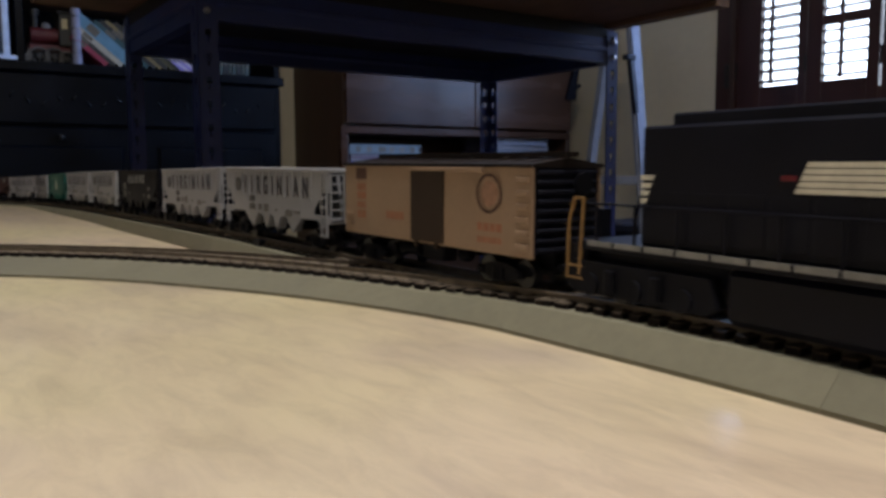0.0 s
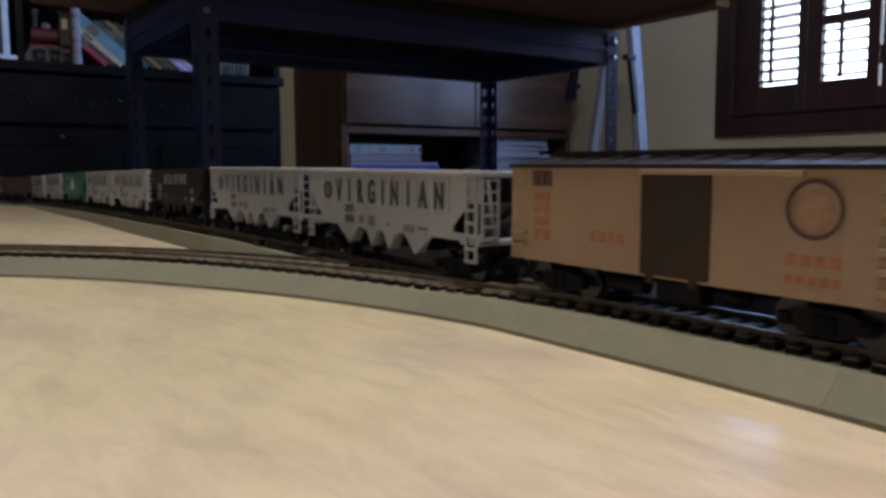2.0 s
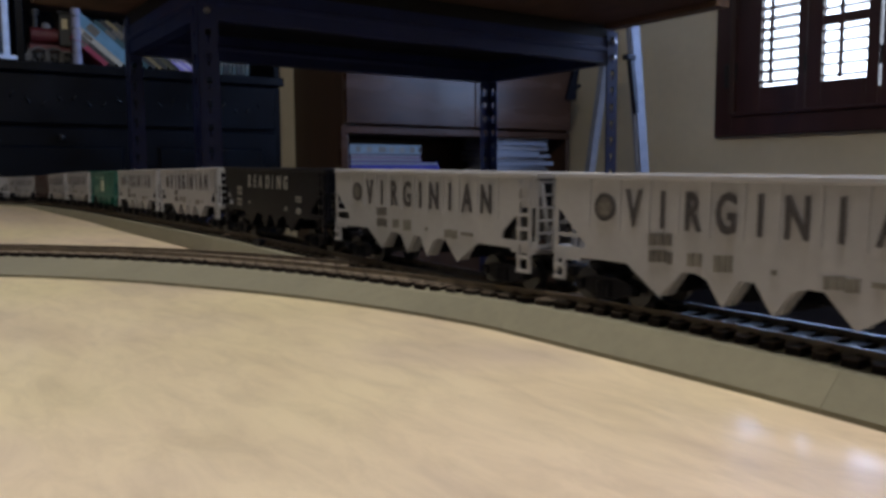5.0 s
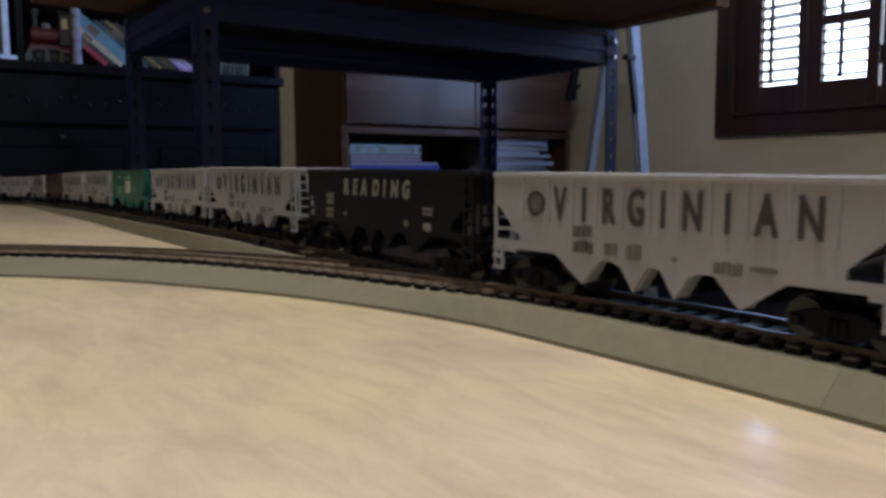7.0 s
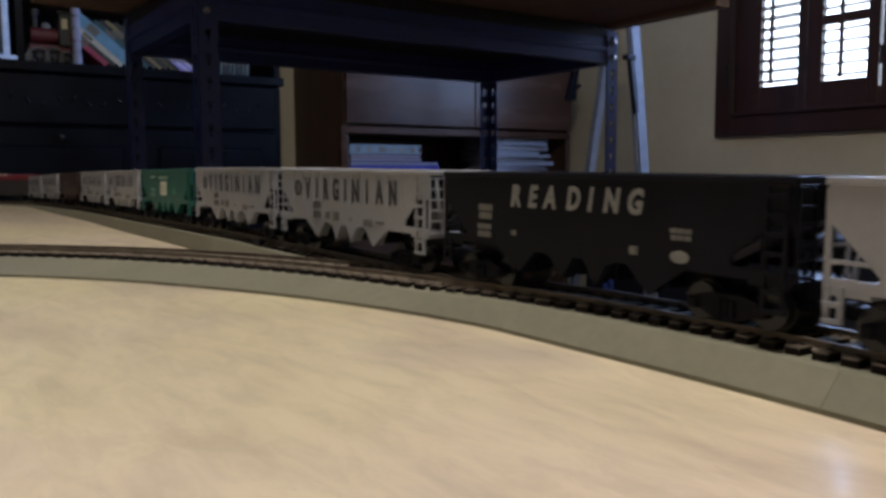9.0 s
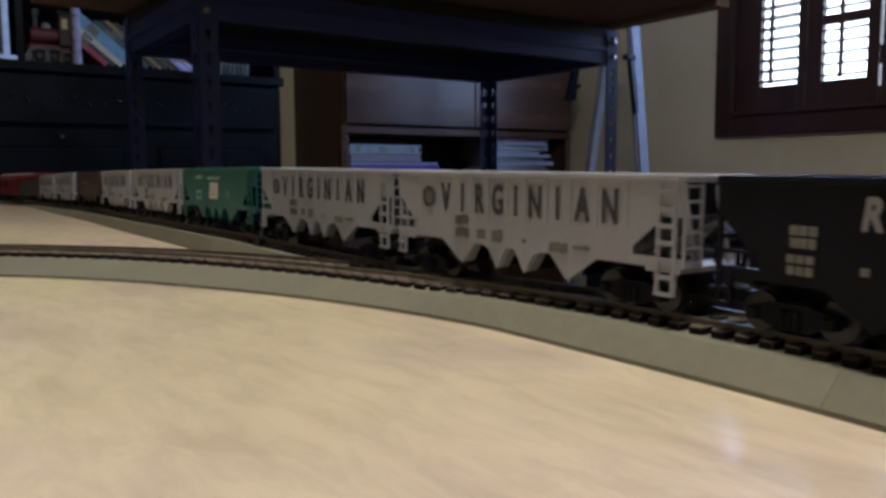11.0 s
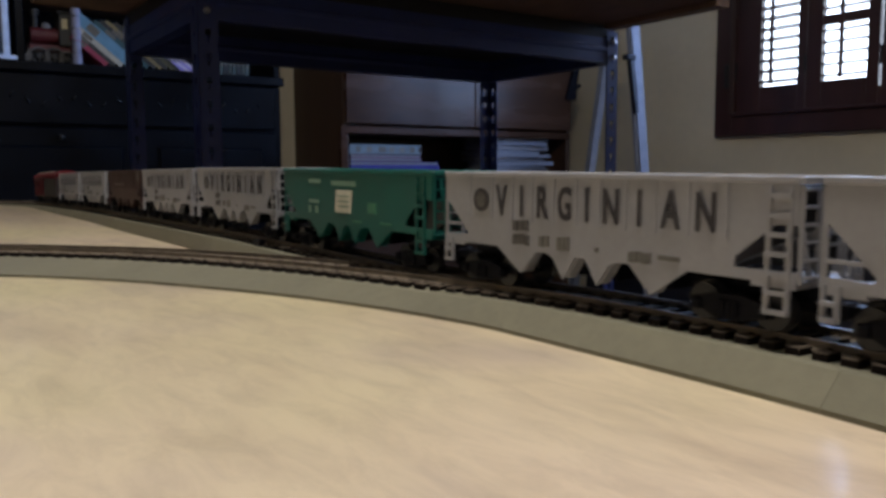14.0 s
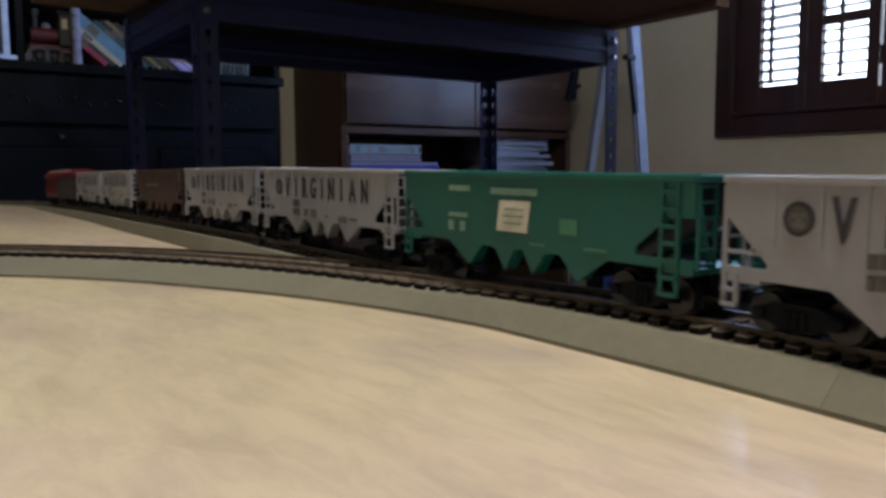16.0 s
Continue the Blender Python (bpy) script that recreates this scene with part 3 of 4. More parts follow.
def black_writing(car, ink):
    for ch, x in zip("READING", (-0.0305, -0.0217, -0.0132, -0.0023, 0.0052, 0.0139, 0.0232)):
        spread_letters(car, ch, x, 0, 0.0345, 0.0102, ink, 0.78, 0.0004, 0.18)
    for x, z, w, h in ((-0.0472, 0.0300, 0.0080, 0.0024), (-0.0472, 0.0270, 0.0074, 0.0024), (-0.0478, 0.0230, 0.0080, 0.0020), (-0.0478, 0.0202, 0.0076, 0.0022), (0.0401, 0.0273, 0.0074, 0.0014), (0.0401, 0.0254, 0.0070, 0.0014)):
        bars(car, [(x + (i - 1) * w / 3, z, w / 3 * 0.84, h) for i in range(3)], FADED)
    part("oval_emblem", made(lambda bm: prism(bm, [(0.0399 + 0.0032 * math.cos(math.pi * i / 10), 0.0200 + 0.0018 * math.sin(math.pi * i / 10)) for i in range(20)], -HW - 0.0005, -HW - 0.0001)), ink, car, "pale oval emblem")
    bars(car, [(-0.0312, 0.0218, 0.0022, 0.0018), (0.0233, 0.0205, 0.0030, 0.0024)], FADED)


def green_writing(car, ink):
    bm = bmesh.new()
    prism(bm, ((-0.0118, 0.0220), (0.0046, 0.0220), (0.0062, 0.0330), (-0.0102, 0.0330)), -HW - 0.0005, -HW - 0.0001)
    part("square_emblem", bm, ink, car, "plain white slanting square emblem")
    pale = paint("grey_green_lettering", (0.20, 0.33, 0.26))
    bars(car, [(-0.0022 + d, z, w, 0.0006) for d, z, w in ((0.0, 0.0300, 0.0095), (-0.0004, 0.0275, 0.0110), (-0.0008, 0.0250, 0.0095))], pale, -HW - 0.0007, "emblem_line")
    for x, z, w, h, n in ((-0.0348, 0.0367, 0.0138, 0.0022, 6), (-0.0032, 0.0362, 0.0256, 0.0025, 10), (-0.0356, 0.0264, 0.0122, 0.0018, 6), (-0.0400, 0.0222, 0.0030, 0.0038, 1), (-0.0325, 0.0222, 0.0028, 0.0038, 1)):
        bars(car, [(x + (i - (n - 1) / 2) * w / n, z, w / n * (0.72 if n > 1 else 1), h * (1 - 0.12 * (i % 3 == 1))) for i in range(n)], pale)
    bars(car, [(0.0248, 0.0255, 0.0078, 0.0050), (0.0100, 0.0185, 0.0080, 0.0010), (0.0370, 0.0190, 0.0100, 0.0010)], paint("pale_green_lettering", (0.05, 0.19, 0.12)))


def brown_writing(car, ink):
    bars(car, [(-0.020, 0.0300, 0.0400, 0.0014), (0.0600, 0.0380, 0.0040, 0.0080)], FADED)


PALE_RED = material("pale_red_paint", (0.285, 0.155, 0.104), 0.5, vary=0.12, scale=300)
FADED_RED = material("faded_red_lettering", (0.300, 0.115, 0.066), 0.5, vary=0.12, scale=300)
ROOF_BROWN = material("sooty_brown_plastic", (0.017, 0.012, 0.011), 0.6, vary=0.15, scale=60, spec=0.15)
END_BLACK = material("blue_black_plastic", (0.010, 0.011, 0.022), 0.65, vary=0.1, scale=40, spec=0.15)
PITCH, FIRST = 0.1567, 0.2953
GROUP = "cars of the freight train"
SILVER_LABEL = "silver-grey four-bay hopper car with dark VIRGINIAN lettering"
for k in (0, 1, 3, 4, 6, 7, 9, 10):
    hopper("hopper_car", FIRST - k * PITCH - {3: 0.0028, 4: 0.0010}.get(k, 0.0), SILVER, SILVER_LABEL, GROUP, silver_writing, INK)
hopper("hopper_car", FIRST - 2 * PITCH, BLACK, "black four-bay hopper car with white READING lettering", GROUP, black_writing, GREY_WHITE)
hopper("hopper_car", FIRST - 5 * PITCH - 0.001, GREEN, "bright green hopper car with a white square emblem", GROUP, green_writing, WHITE)
hopper("hopper_car", FIRST - 8 * PITCH + 0.008, OXIDE, "oxide red-brown hopper car with faint lettering", GROUP, brown_writing, FADED)


def boxcar(rear):
    L, W = 0.1357, 0.0165
    a = L / 2
    EAVE, BOT = 0.0452, 0.0132
    car = car_thing("boxcar", "cream boxcar with dark brown door and brown roof", "boxcar", rear, L, 0.0465, GROUP)
    part("body", made(lambda bm: block(bm, -a + 0.001, a - 0.001, -W + 0.001, W - 0.001, BOT + 0.001, EAVE, 0.0004)), END_BLACK, car, "dark blue-black body shell")
    part("side", made(lambda bm: block(bm, -a, a, -W, -W + 0.001, BOT, EAVE, 0.0002)), CREAM, car, "cream painted side")
    part("side", made(lambda bm: block(bm, -a, a, W - 0.001, W, BOT, EAVE, 0.0002)), CREAM, car, "cream painted side")
    DX0, DX1 = -0.0086, 0.0150
    part("door", made(lambda bm: block(bm, DX0, DX1, -W - 0.0008, -W + 0.0002, BOT + 0.0008, EAVE - 0.0020, 0.0002)), BROWN, car, "dark brown sliding door")
    bm = bmesh.new()
    block(bm, DX0 - 0.0004, DX1 + 0.0260, -W - 0.0014, -W + 0.0002, EAVE - 0.0021, EAVE - 0.0006, 0.0002)
    part("door_rail", bm, CREAM, car)
    bm = bmesh.new()
    for x in (DX0 + 0.0035, DX1 - 0.0050):
        block(bm, x - 0.0012, x + 0.0012, -W - 0.0006, -W + 0.0008, BOT - 0.0016, BOT + 0.0012)
    part("door_guides", bm, BROWN, car)
    bm = bmesh.new()
    prism(bm, ((-W - 0.0008, EAVE - 0.0004), (-W - 0.0008, EAVE + 0.0008), (0, EAVE + 0.0032), (W + 0.0008, EAVE + 0.0008), (W + 0.0008, EAVE - 0.0004)), -a - 0.0006, a + 0.0006, "x")
    roof = part("roof", bm, ROOF_BROWN, car, "dark brown pitched roof")
    for i in range(12):
        x = -a + 0.006 + i * (L - 0.012) / 11
        part("roof_rib", made(lambda bm: prism(bm, ((-W - 0.0008, EAVE + 0.0010), (0, EAVE + 0.0037), (W + 0.0008, EAVE + 0.0010), (0, EAVE + 0.0030)), x - 0.0004, x + 0.0004, "x")), ROOF_BROWN, roof)
    for y in (-0.0022, 0.0, 0.0022):
        part("roof_walk", made(lambda bm: block(bm, -a + 0.009, a + 0.002, y - 0.0009, y + 0.0009, EAVE + 0.0034, EAVE + 0.0052)), ROOF_BROWN, car)
    for e in (-1, 1):
        for i in range(9):
            z = BOT + 0.0028 + i * 0.0034
            part("end_rib", made(lambda bm: block(bm, e * a - 0.0008, e * a + 0.0008, -W + 0.0022, W - 0.0022, z - 0.0009, z + 0.0009, 0.0006)), END_BLACK, car)
    for i in range(6):
        z = BOT + 0.0030 + i * 0.0047
        part("rung", made(lambda bm: prism(bm, ((-W - 0.0008, z), (-W - 0.0008, z + 0.0016), (-W + 0.0003, z + 0.0022), (-W + 0.0003, z - 0.0006)), a - 0.0085, a - 0.0020, "x")), CREAM, car)
    for i in range(2):
        z = BOT + 0.0045 + i * 0.0045
        part("rung", made(lambda bm: block(bm, -a + 0.001, -a + 0.0085, -W - 0.0011, -W, z, z + 0.0007)), CREAM, car)
    disc(car, 0.0440, 0.0352, 0.0074, paint("red_brown_lettering", (0.065, 0.026, 0.021)), "ring_emblem", -W - 0.0003, 0.0011, "brown ring emblem")
    disc(car, 0.0440, 0.0352, 0.0048, PALE_RED, "emblem_disc", -W - 0.0001, 0.0, "faded orange disc")
    bars(car, [(-0.0519 + (k - 1) * 0.0032, 0.0413, 0.0029, 0.0052) for k in range(3)], paint("red_brown_lettering", (0.065, 0.026, 0.021)), -W - 0.0002)
    for x, z, w, h, n in ((-0.0519, 0.0352, 0.0088, 0.0030, 3), (-0.0519, 0.0312, 0.0088, 0.0030, 2), (-0.0519, 0.0268, 0.0080, 0.0026, 3), (-0.0519, 0.0225, 0.0088, 0.0034, 2), (-0.0224, 0.0235, 0.0150, 0.0034, 4), (0.0440, 0.0228, 0.0150, 0.0030, 4), (0.0440, 0.0180, 0.0150, 0.0022, 5)):
        step = w / n
        bars(car, [(x + (k - (n - 1) / 2) * step, z, step * (0.84 if k % 2 else 0.72), h) for k in range(n)], FADED_RED, -W + 0.00002)
    part("underframe", made(lambda bm: (block(bm, -a + 0.002, a - 0.002, -0.004, 0.004, 0.0095, BOT + 0.001), block(bm, -0.006, 0.010, -0.013, -0.006, 0.0060, 0.0125, 0.0006), block(bm, 0.016, 0.023, -0.012, -0.005, 0.0070, 0.0125, 0.002), rod(bm, (-0.026, -0.009, 0.009), (-0.012, -0.009, 0.009), 0.0028, 12))), TRUCK, car, "black underframe with brake gear")
    part("brake_wheel", made(lambda bm: (rod(bm, (a + 0.0012, 0.006, 0.039), (a + 0.0020, 0.006, 0.039), 0.0042, 16), rod(bm, (a, 0.006, 0.039), (a + 0.0012, 0.006, 0.039), 0.0008, 6))), BLACK, car)
    return car


boxcar(0.4600)


def helper(rear):
    """The red engine that pushes at the rear: rounded roof, a dark recessed panel along its front part."""
    L, W = 0.2360, 0.0155
    a = L / 2
    car = car_thing("helper_locomotive", "red diesel locomotive with dark grey side panel, pushing at the rear", "locomotive", rear, L, 0.0780)
    GREY = paint("dull_grey_plastic", (0.016, 0.015, 0.018))
    part("body", made(lambda bm: block(bm, -a + 0.006, a - 0.006, -W, W, 0.0110, 0.0400, 0.0015)), RED, car)
    part("side_panel", made(lambda bm: block(bm, 0.000, a - 0.0050, -W - 0.0006, -W + 0.0006, 0.0112, 0.0375, 0.0005)), GREY, car, "dark grey side panel")
    part("end_panel", made(lambda bm: block(bm, a - 0.0065, a - 0.0050, -W + 0.001, W - 0.001, 0.0112, 0.0375, 0.0005)), GREY, car, "dark grey front wall")
    arc = [(W * 1.05 * math.cos(math.pi * i / 12), 0.0392 + 0.0090 * math.sin(math.pi * i / 12) ** 0.8) for i in range(13)]
    part("roof", made(lambda bm: prism(bm, arc, -a + 0.004, a - 0.003, "x")), RED, car, "rounded glossy red roof")
    # the glossy roof's highlight, modelled as a white bar along its near side
    part("roof_stripe", made(lambda bm: block(bm, -a + 0.008, 0.050, -W * 0.60, -W * 0.50, 0.0462, 0.0486)), WHITE, car, "roof's highlight put in as a pale bar")
    part("waist_stripe", made(lambda bm: block(bm, -a + 0.007, -0.004, -W - 0.0007, -W + 0.0004, 0.0385, 0.0400)), GREY_WHITE, car, "pale stripe under the roof")
    part("sill", made(lambda bm: block(bm, -a, a, -W + 0.001, W - 0.001, 0.0095, 0.0112)), BLACK, car)
    for x in (-0.100, -0.070):
        part("window", made(lambda bm: block(bm, x - 0.0050, x + 0.0050, -W - 0.0004, -W + 0.0004, 0.0260, 0.0350)), BLACK, car, "dark side window")
    part("fuel_tank", made(lambda bm: block(bm, -0.035, 0.035, -0.012, 0.012, 0.0040, 0.0096, 0.0015)), BLACK, car)
    return car


helper(FIRST - 10 * PITCH - 0.2660)


def locomotive(rear):
    L, W = 0.2150, 0.0150
    a = L / 2
    car = car_thing("diesel_locomotive", "satin black diesel locomotive with white stripe and emblem", "locomotive", rear, L, 0.0740)
    part("walkway", made(lambda bm: block(bm, -a + 0.006, a - 0.006, -W, W, 0.0185, 0.0215, 0.0003)), LOCO, car)
    x = -a + 0.0125
    while x < a - 0.02:
        part("sill_stripe", made(lambda bm: block(bm, x, x + 0.0112, -W - 0.0003, -W + 0.0002, 0.0200, 0.0217)), GREY_WHITE, car, "dull white sill stripe")
        x += 0.0124
    HWD = 0.0125
    part("hood", made(lambda bm: (block(bm, -a + 0.0328, a - 0.040, -HWD, HWD, 0.0215, 0.0572, 0.0009), block(bm, -a + 0.0425, a - 0.060, -HWD + 0.002, HWD - 0.002, 0.0565, 0.0606, 0.0006))), LOCO, car, "tall black hood")
    part("cab", made(lambda bm: (block(bm, a - 0.055, a - 0.028, -W, W, 0.0215, 0.0560, 0.001), prism(bm, ((-W, 0.055), (-W * 0.6, 0.0600), (W * 0.6, 0.0600), (W, 0.055)), a - 0.056, a - 0.027, "x"))), LOCO, car)
    part("nose", made(lambda bm: block(bm, a - 0.030, a - 0.012, -0.010, 0.010, 0.0215, 0.0420, 0.002)), LOCO, car)
    part("cab_window", made(lambda bm: block(bm, a - 0.050, a - 0.034, -W - 0.0003, -W + 0.0003, 0.0430, 0.0510)), paint("dark_glass", (0.02, 0.02, 0.025)), car)
    for i in range(4):
        z = 0.0428 - i * 0.0023
        w = 0.0056 - i * 0.0009
        part("hood_stripe", made(lambda bm: prism(bm, ((-a + 0.0330, z), (-a + 0.0330 + w, z), (-a + 0.0330 + w - 0.0010, z - 0.0015), (-a + 0.0330, z - 0.0015)), -HWD - 0.0003, -HWD + 0.0002)), WHITE, car, "white slanting stripe")
    x0 = -a + 0.0842
    for i in range(5):
        z0 = 0.0388 + i * 0.0016
        part("hood_emblem", made(lambda bm: prism(bm, ((x0 + i * 0.0007, z0), (x0 + 0.026 + i * 0.0007, z0), (x0 + 0.0266 + i * 0.0007, z0 + 0.0013), (x0 + 0.0006 + i * 0.0007, z0 + 0.0013)), -HWD - 0.0003, -HWD + 0.0002)), WHITE, car, "plain white slanting emblem bar")
    part("red_plate", made(lambda bm: block(bm, -a + 0.0803, -a + 0.0845, -HWD - 0.0003, -HWD + 0.0002, 0.0418, 0.0432)), RED, car, "small red plate")
    for i in range(9):
        xx = -a + 0.040 + i * 0.0125
        part("hood_door", made(lambda bm: block(bm, xx, xx + 0.0112, -HWD - 0.0002, -HWD + 0.0002, 0.0240, 0.0380, 0.0001)), LOCO, car)
    for i in range(11):
        xx = -a + 0.016 + i * 0.0165
        part("stanchion", made(lambda bm: rod(bm, (xx, -W + 0.0006, 0.0215), (xx, -W + 0.0006, 0.0335), 0.0004, 6)), LOCO, car)
    part("handrail", made(lambda bm: rod(bm, (-a + 0.010, -W + 0.0006, 0.0335), (a - 0.012, -W + 0.0006, 0.0335), 0.0004, 6)), LOCO, car)
    for e in (-1, 1):
        for y in (-W, W):
            pts = [(e * (a - 0.0028), y, 0.0085), (e * (a - 0.0034), y, 0.0270), (e * (a - 0.0060), y, 0.0352), (e * (a - 0.0104), y, 0.0352), (e * (a - 0.0098), y, 0.0270), (e * (a - 0.0088), y, 0.0100)]
            part("step_rail", made(lambda bm: [beam(bm, u, v, 0.0009, 0.0008) for u, v in zip(pts, pts[1:])]), YELLOW if y < 0 else LOCO, car, "yellow edged step handrail" if y < 0 else "black step handrail")
        part("step_well", made(lambda bm: (block(bm, min(e * (a - 0.003), e * (a - 0.011)), max(e * (a - 0.003), e * (a - 0.011)), -W + 0.001, W - 0.001, 0.0100, 0.0200), block(bm, min(e * (a - 0.002), e * (a - 0.005)), max(e * (a - 0.002), e * (a - 0.005)), -0.0022, 0.0022, 0.0195, 0.0310))), LOCO, car)
        for z in (0.0085, 0.0125):
            part("step", made(lambda bm: block(bm, min(e * (a - 0.0035), e * (a - 0.0105)), max(e * (a - 0.0035), e * (a - 0.0105)), -W - 0.0004, -W + 0.003, z, z + 0.0007)), YELLOW, car, "yellow step edge")
    part("fuel_tank", made(lambda bm: block(bm, -0.042, 0.042, -0.0140, 0.0140, 0.0030, 0.0186, 0.002)), LOCO, car)
    part("underframe", made(lambda bm: block(bm, -a + 0.010, a - 0.010, -0.010, 0.010, 0.0120, 0.0186)), LOCO, car)
    for x in (-0.074, 0.074):
        skirt = part("sideskirt", made(lambda bm: prism(bm, ((x - 0.031, 0.0070), (x - 0.027, 0.0045), (x + 0.027, 0.0045), (x + 0.031, 0.0070), (x + 0.028, 0.0150), (x - 0.028, 0.0150)), -0.0152, -0.0110)), TRUCK, car, "black truck sideframe")
        for d in (-0.0190, 0.0, 0.0190):
            part("journal_box", made(lambda bm: rod(bm, (x + d, -0.0160, 0.0076), (x + d, -0.0150, 0.0076), 0.0036, 14)), TRUCK, skirt)
        for d in (-0.0095, 0.0095):
            part("spring", made(lambda bm: rod(bm, (x + d, -0.0160, 0.0060), (x + d, -0.0160, 0.0130), 0.0020, 8)), TRUCK, skirt)
    return car


locomotive(0.6070)

# ---- steel shelving unit ----
shelving = thing("shelving_unit", rm(0, 0), "blue-grey slotted steel shelving unit carrying a board", "shelving")
SP0, SP1, SQ0, SQ1 = 0.396, 1.3325, 1.222, 1.680
BEAM0, BEAM1, BOARD_Z = 0.294, 0.347, 0.374


def slotted_flange(bm, length, wide, thick):
    """One flange of a slotted post with keyhole openings, along z from 0; in the x-z plane."""
    pitch = 0.0365
    hole = 0.0045
    block(bm, 0, wide / 2 - hole, 0, thick, 0, length)
    block(bm, wide / 2 + hole, wide, 0, thick, 0, length)
    z = 0.0
    while z < length:
        block(bm, wide / 2 - hole, wide / 2 + hole, 0, thick, z, min(length, z + pitch * 0.45))
        block(bm, wide / 2 - hole, wide / 2 - hole * 0.45, 0, thick, z + pitch * 0.45, min(length, z + pitch * 0.72))
        block(bm, wide / 2 + hole * 0.45, wide / 2 + hole, 0, thick, z + pitch * 0.45, min(length, z + pitch * 0.72))
        z += pitch


def slotted_post(p, q, ep, eq):
    """An angle post at a corner; ep, eq: the way its flanges run."""
    bm = bmesh.new()
    slotted_flange(bm, 0.362 - FLOOR_Z, 0.033, 0.002)
    for v in bm.verts:
        v.co.x *= ep
        v.co.y *= eq
    bm2 = bmesh.new()
    slotted_flange(bm2, 0.362 - FLOOR_Z, 0.033, 0.002)
    for v in bm2.verts:
        x, y = v.co.x, v.co.y
        v.co.x, v.co.y = y * ep, x * eq
    tmp = mesh_of("flange", bm2)
    bm.from_mesh(tmp)
    ob = part("post", bm, STEEL, shelving, "", pose(p, q, FLOOR_Z))
    for z in (0.306, 0.340):
        part("bolt", made(lambda b2: bmesh.ops.create_uvsphere(b2, u_segments=8, v_segments=5, radius=0.0055, matrix=Matrix.Translation((ep * 0.015, -0.002 * eq, z - FLOOR_Z)))), BOLT, ob, "zinc bolt head")


slotted_post(SP0, SQ0, 1, 1)
slotted_post(SP1, SQ0, -1, 1)
slotted_post(SP0, SQ1, 1, -1)
slotted_post(SP1, SQ1, -1, -1)


def channel(name, a, b, along):
    """A pressed beam with turned edges and a stiffening crease; along 'p' or 'q'."""
    lip, z0, z1 = 0.020, BEAM0, BEAM1
    prof = ((0, z0), (lip, z0), (lip, z0 + 0.002), (0.002, z0 + 0.002), (0.002, z1 - 0.002), (lip, z1 - 0.002), (lip, z1), (0, z1), (0, z0 + 0.034), (-0.003, z0 + 0.031), (-0.003, z0 + 0.025), (0, z0 + 0.022))
    bm = bmesh.new()
    if along == "p":
        prism(bm, [(a[1] + y, z) for y, z in prof], a[0], b[0], "x")
    else:
        prism(bm, [(a[0] + y, z) for y, z in prof], a[1], b[1])
    return part(name, bm, STEEL, shelving)


channel("beam", (SP0 + 0.002, SQ0 + 0.003), (SP1 - 0.002, SQ0 + 0.003), "p")
channel("beam", (SP0 + 0.002, SQ1 - 0.02), (SP1 - 0.002, SQ1 - 0.02), "p")
channel("beam", (SP0 + 0.003, SQ0 + 0.004), (SP0 + 0.003, SQ1 - 0.004), "q")
channel("beam", (SP1 - 0.02, SQ0 + 0.004), (SP1 - 0.02, SQ1 - 0.004), "q")
box_part("deck", (SP0 + 0.006, SP1 - 0.006, SQ0 + 0.006, SQ1 - 0.006, BEAM1, BOARD_Z), IRON, shelving, "dark steel deck")

top_board = thing("overhead_board", rm(0, 0, BOARD_Z), "raw brown wooden board resting on the shelving", "board")
box_part("plank", (0.23, 1.316, 0.93, SQ1 - 0.01, 0.0, 0.018), BOARD, top_board, bevel=0.001)
box_part("edge_strip", (1.282, 1.316, 0.93, SQ0 - 0.004, -0.010, -0.0005), BOARD, top_board)

# ---- brown hutch cabinet by the back wall ----
CP0, CP1, CQ0, CQ1 = 1.303, 2.40, 2.470, 2.875
CSH = 0.221      # height of the rail under its doors
hutch = thing("hutch_cabinet", rm(0, 0), "brown wooden hutch cabinet with closed doors above an open bay", "cabinet")
box_part("side_panel", (CP0, CP0 + 0.022, CQ0, CQ1, FLOOR_Z, 0.60), WALNUT_DARK, hutch, bevel=0.0015)
box_part("side_panel", (CP1 - 0.022, CP1, CQ0, CQ1, FLOOR_Z, 0.60), WALNUT_DARK, hutch, bevel=0.0015)
box_part("back_panel", (CP0 + 0.022, CP1 - 0.022, CQ1 - 0.012, CQ1, FLOOR_Z, 0.60), WALNUT_DARK, hutch)
box_part("top_panel", (CP0 - 0.01, CP1 + 0.01, CQ0 - 0.012, CQ1, 0.60, 0.622), WALNUT, hutch, bevel=0.002)
box_part("shelf", (CP0 + 0.022, CP1 - 0.022, CQ0, CQ1 - 0.012, CSH - 0.026, CSH), WALNUT, hutch, bevel=0.0015)
box_part("desk_surface", (CP0 + 0.022, CP1 - 0.022, CQ0 - 0.0, CQ1 - 0.012, 0.034, 0.060), WALNUT, hutch, bevel=0.0015)
DM = 1.875
box_part("stile", (CP0 - 0.018, CP0 + 0.005, CQ0 - 0.020, CQ0 - 0.001, FLOOR_Z, CSH), WALNUT, hutch, "pale worn front stile", bevel=0.001)
box_part("rail", (CP0 + 0.006, CP1 - 0.010, CQ0 - 0.012, CQ0 - 0.001, CSH - 0.026, CSH - 0.0005), WALNUT, hutch, bevel=0.001)
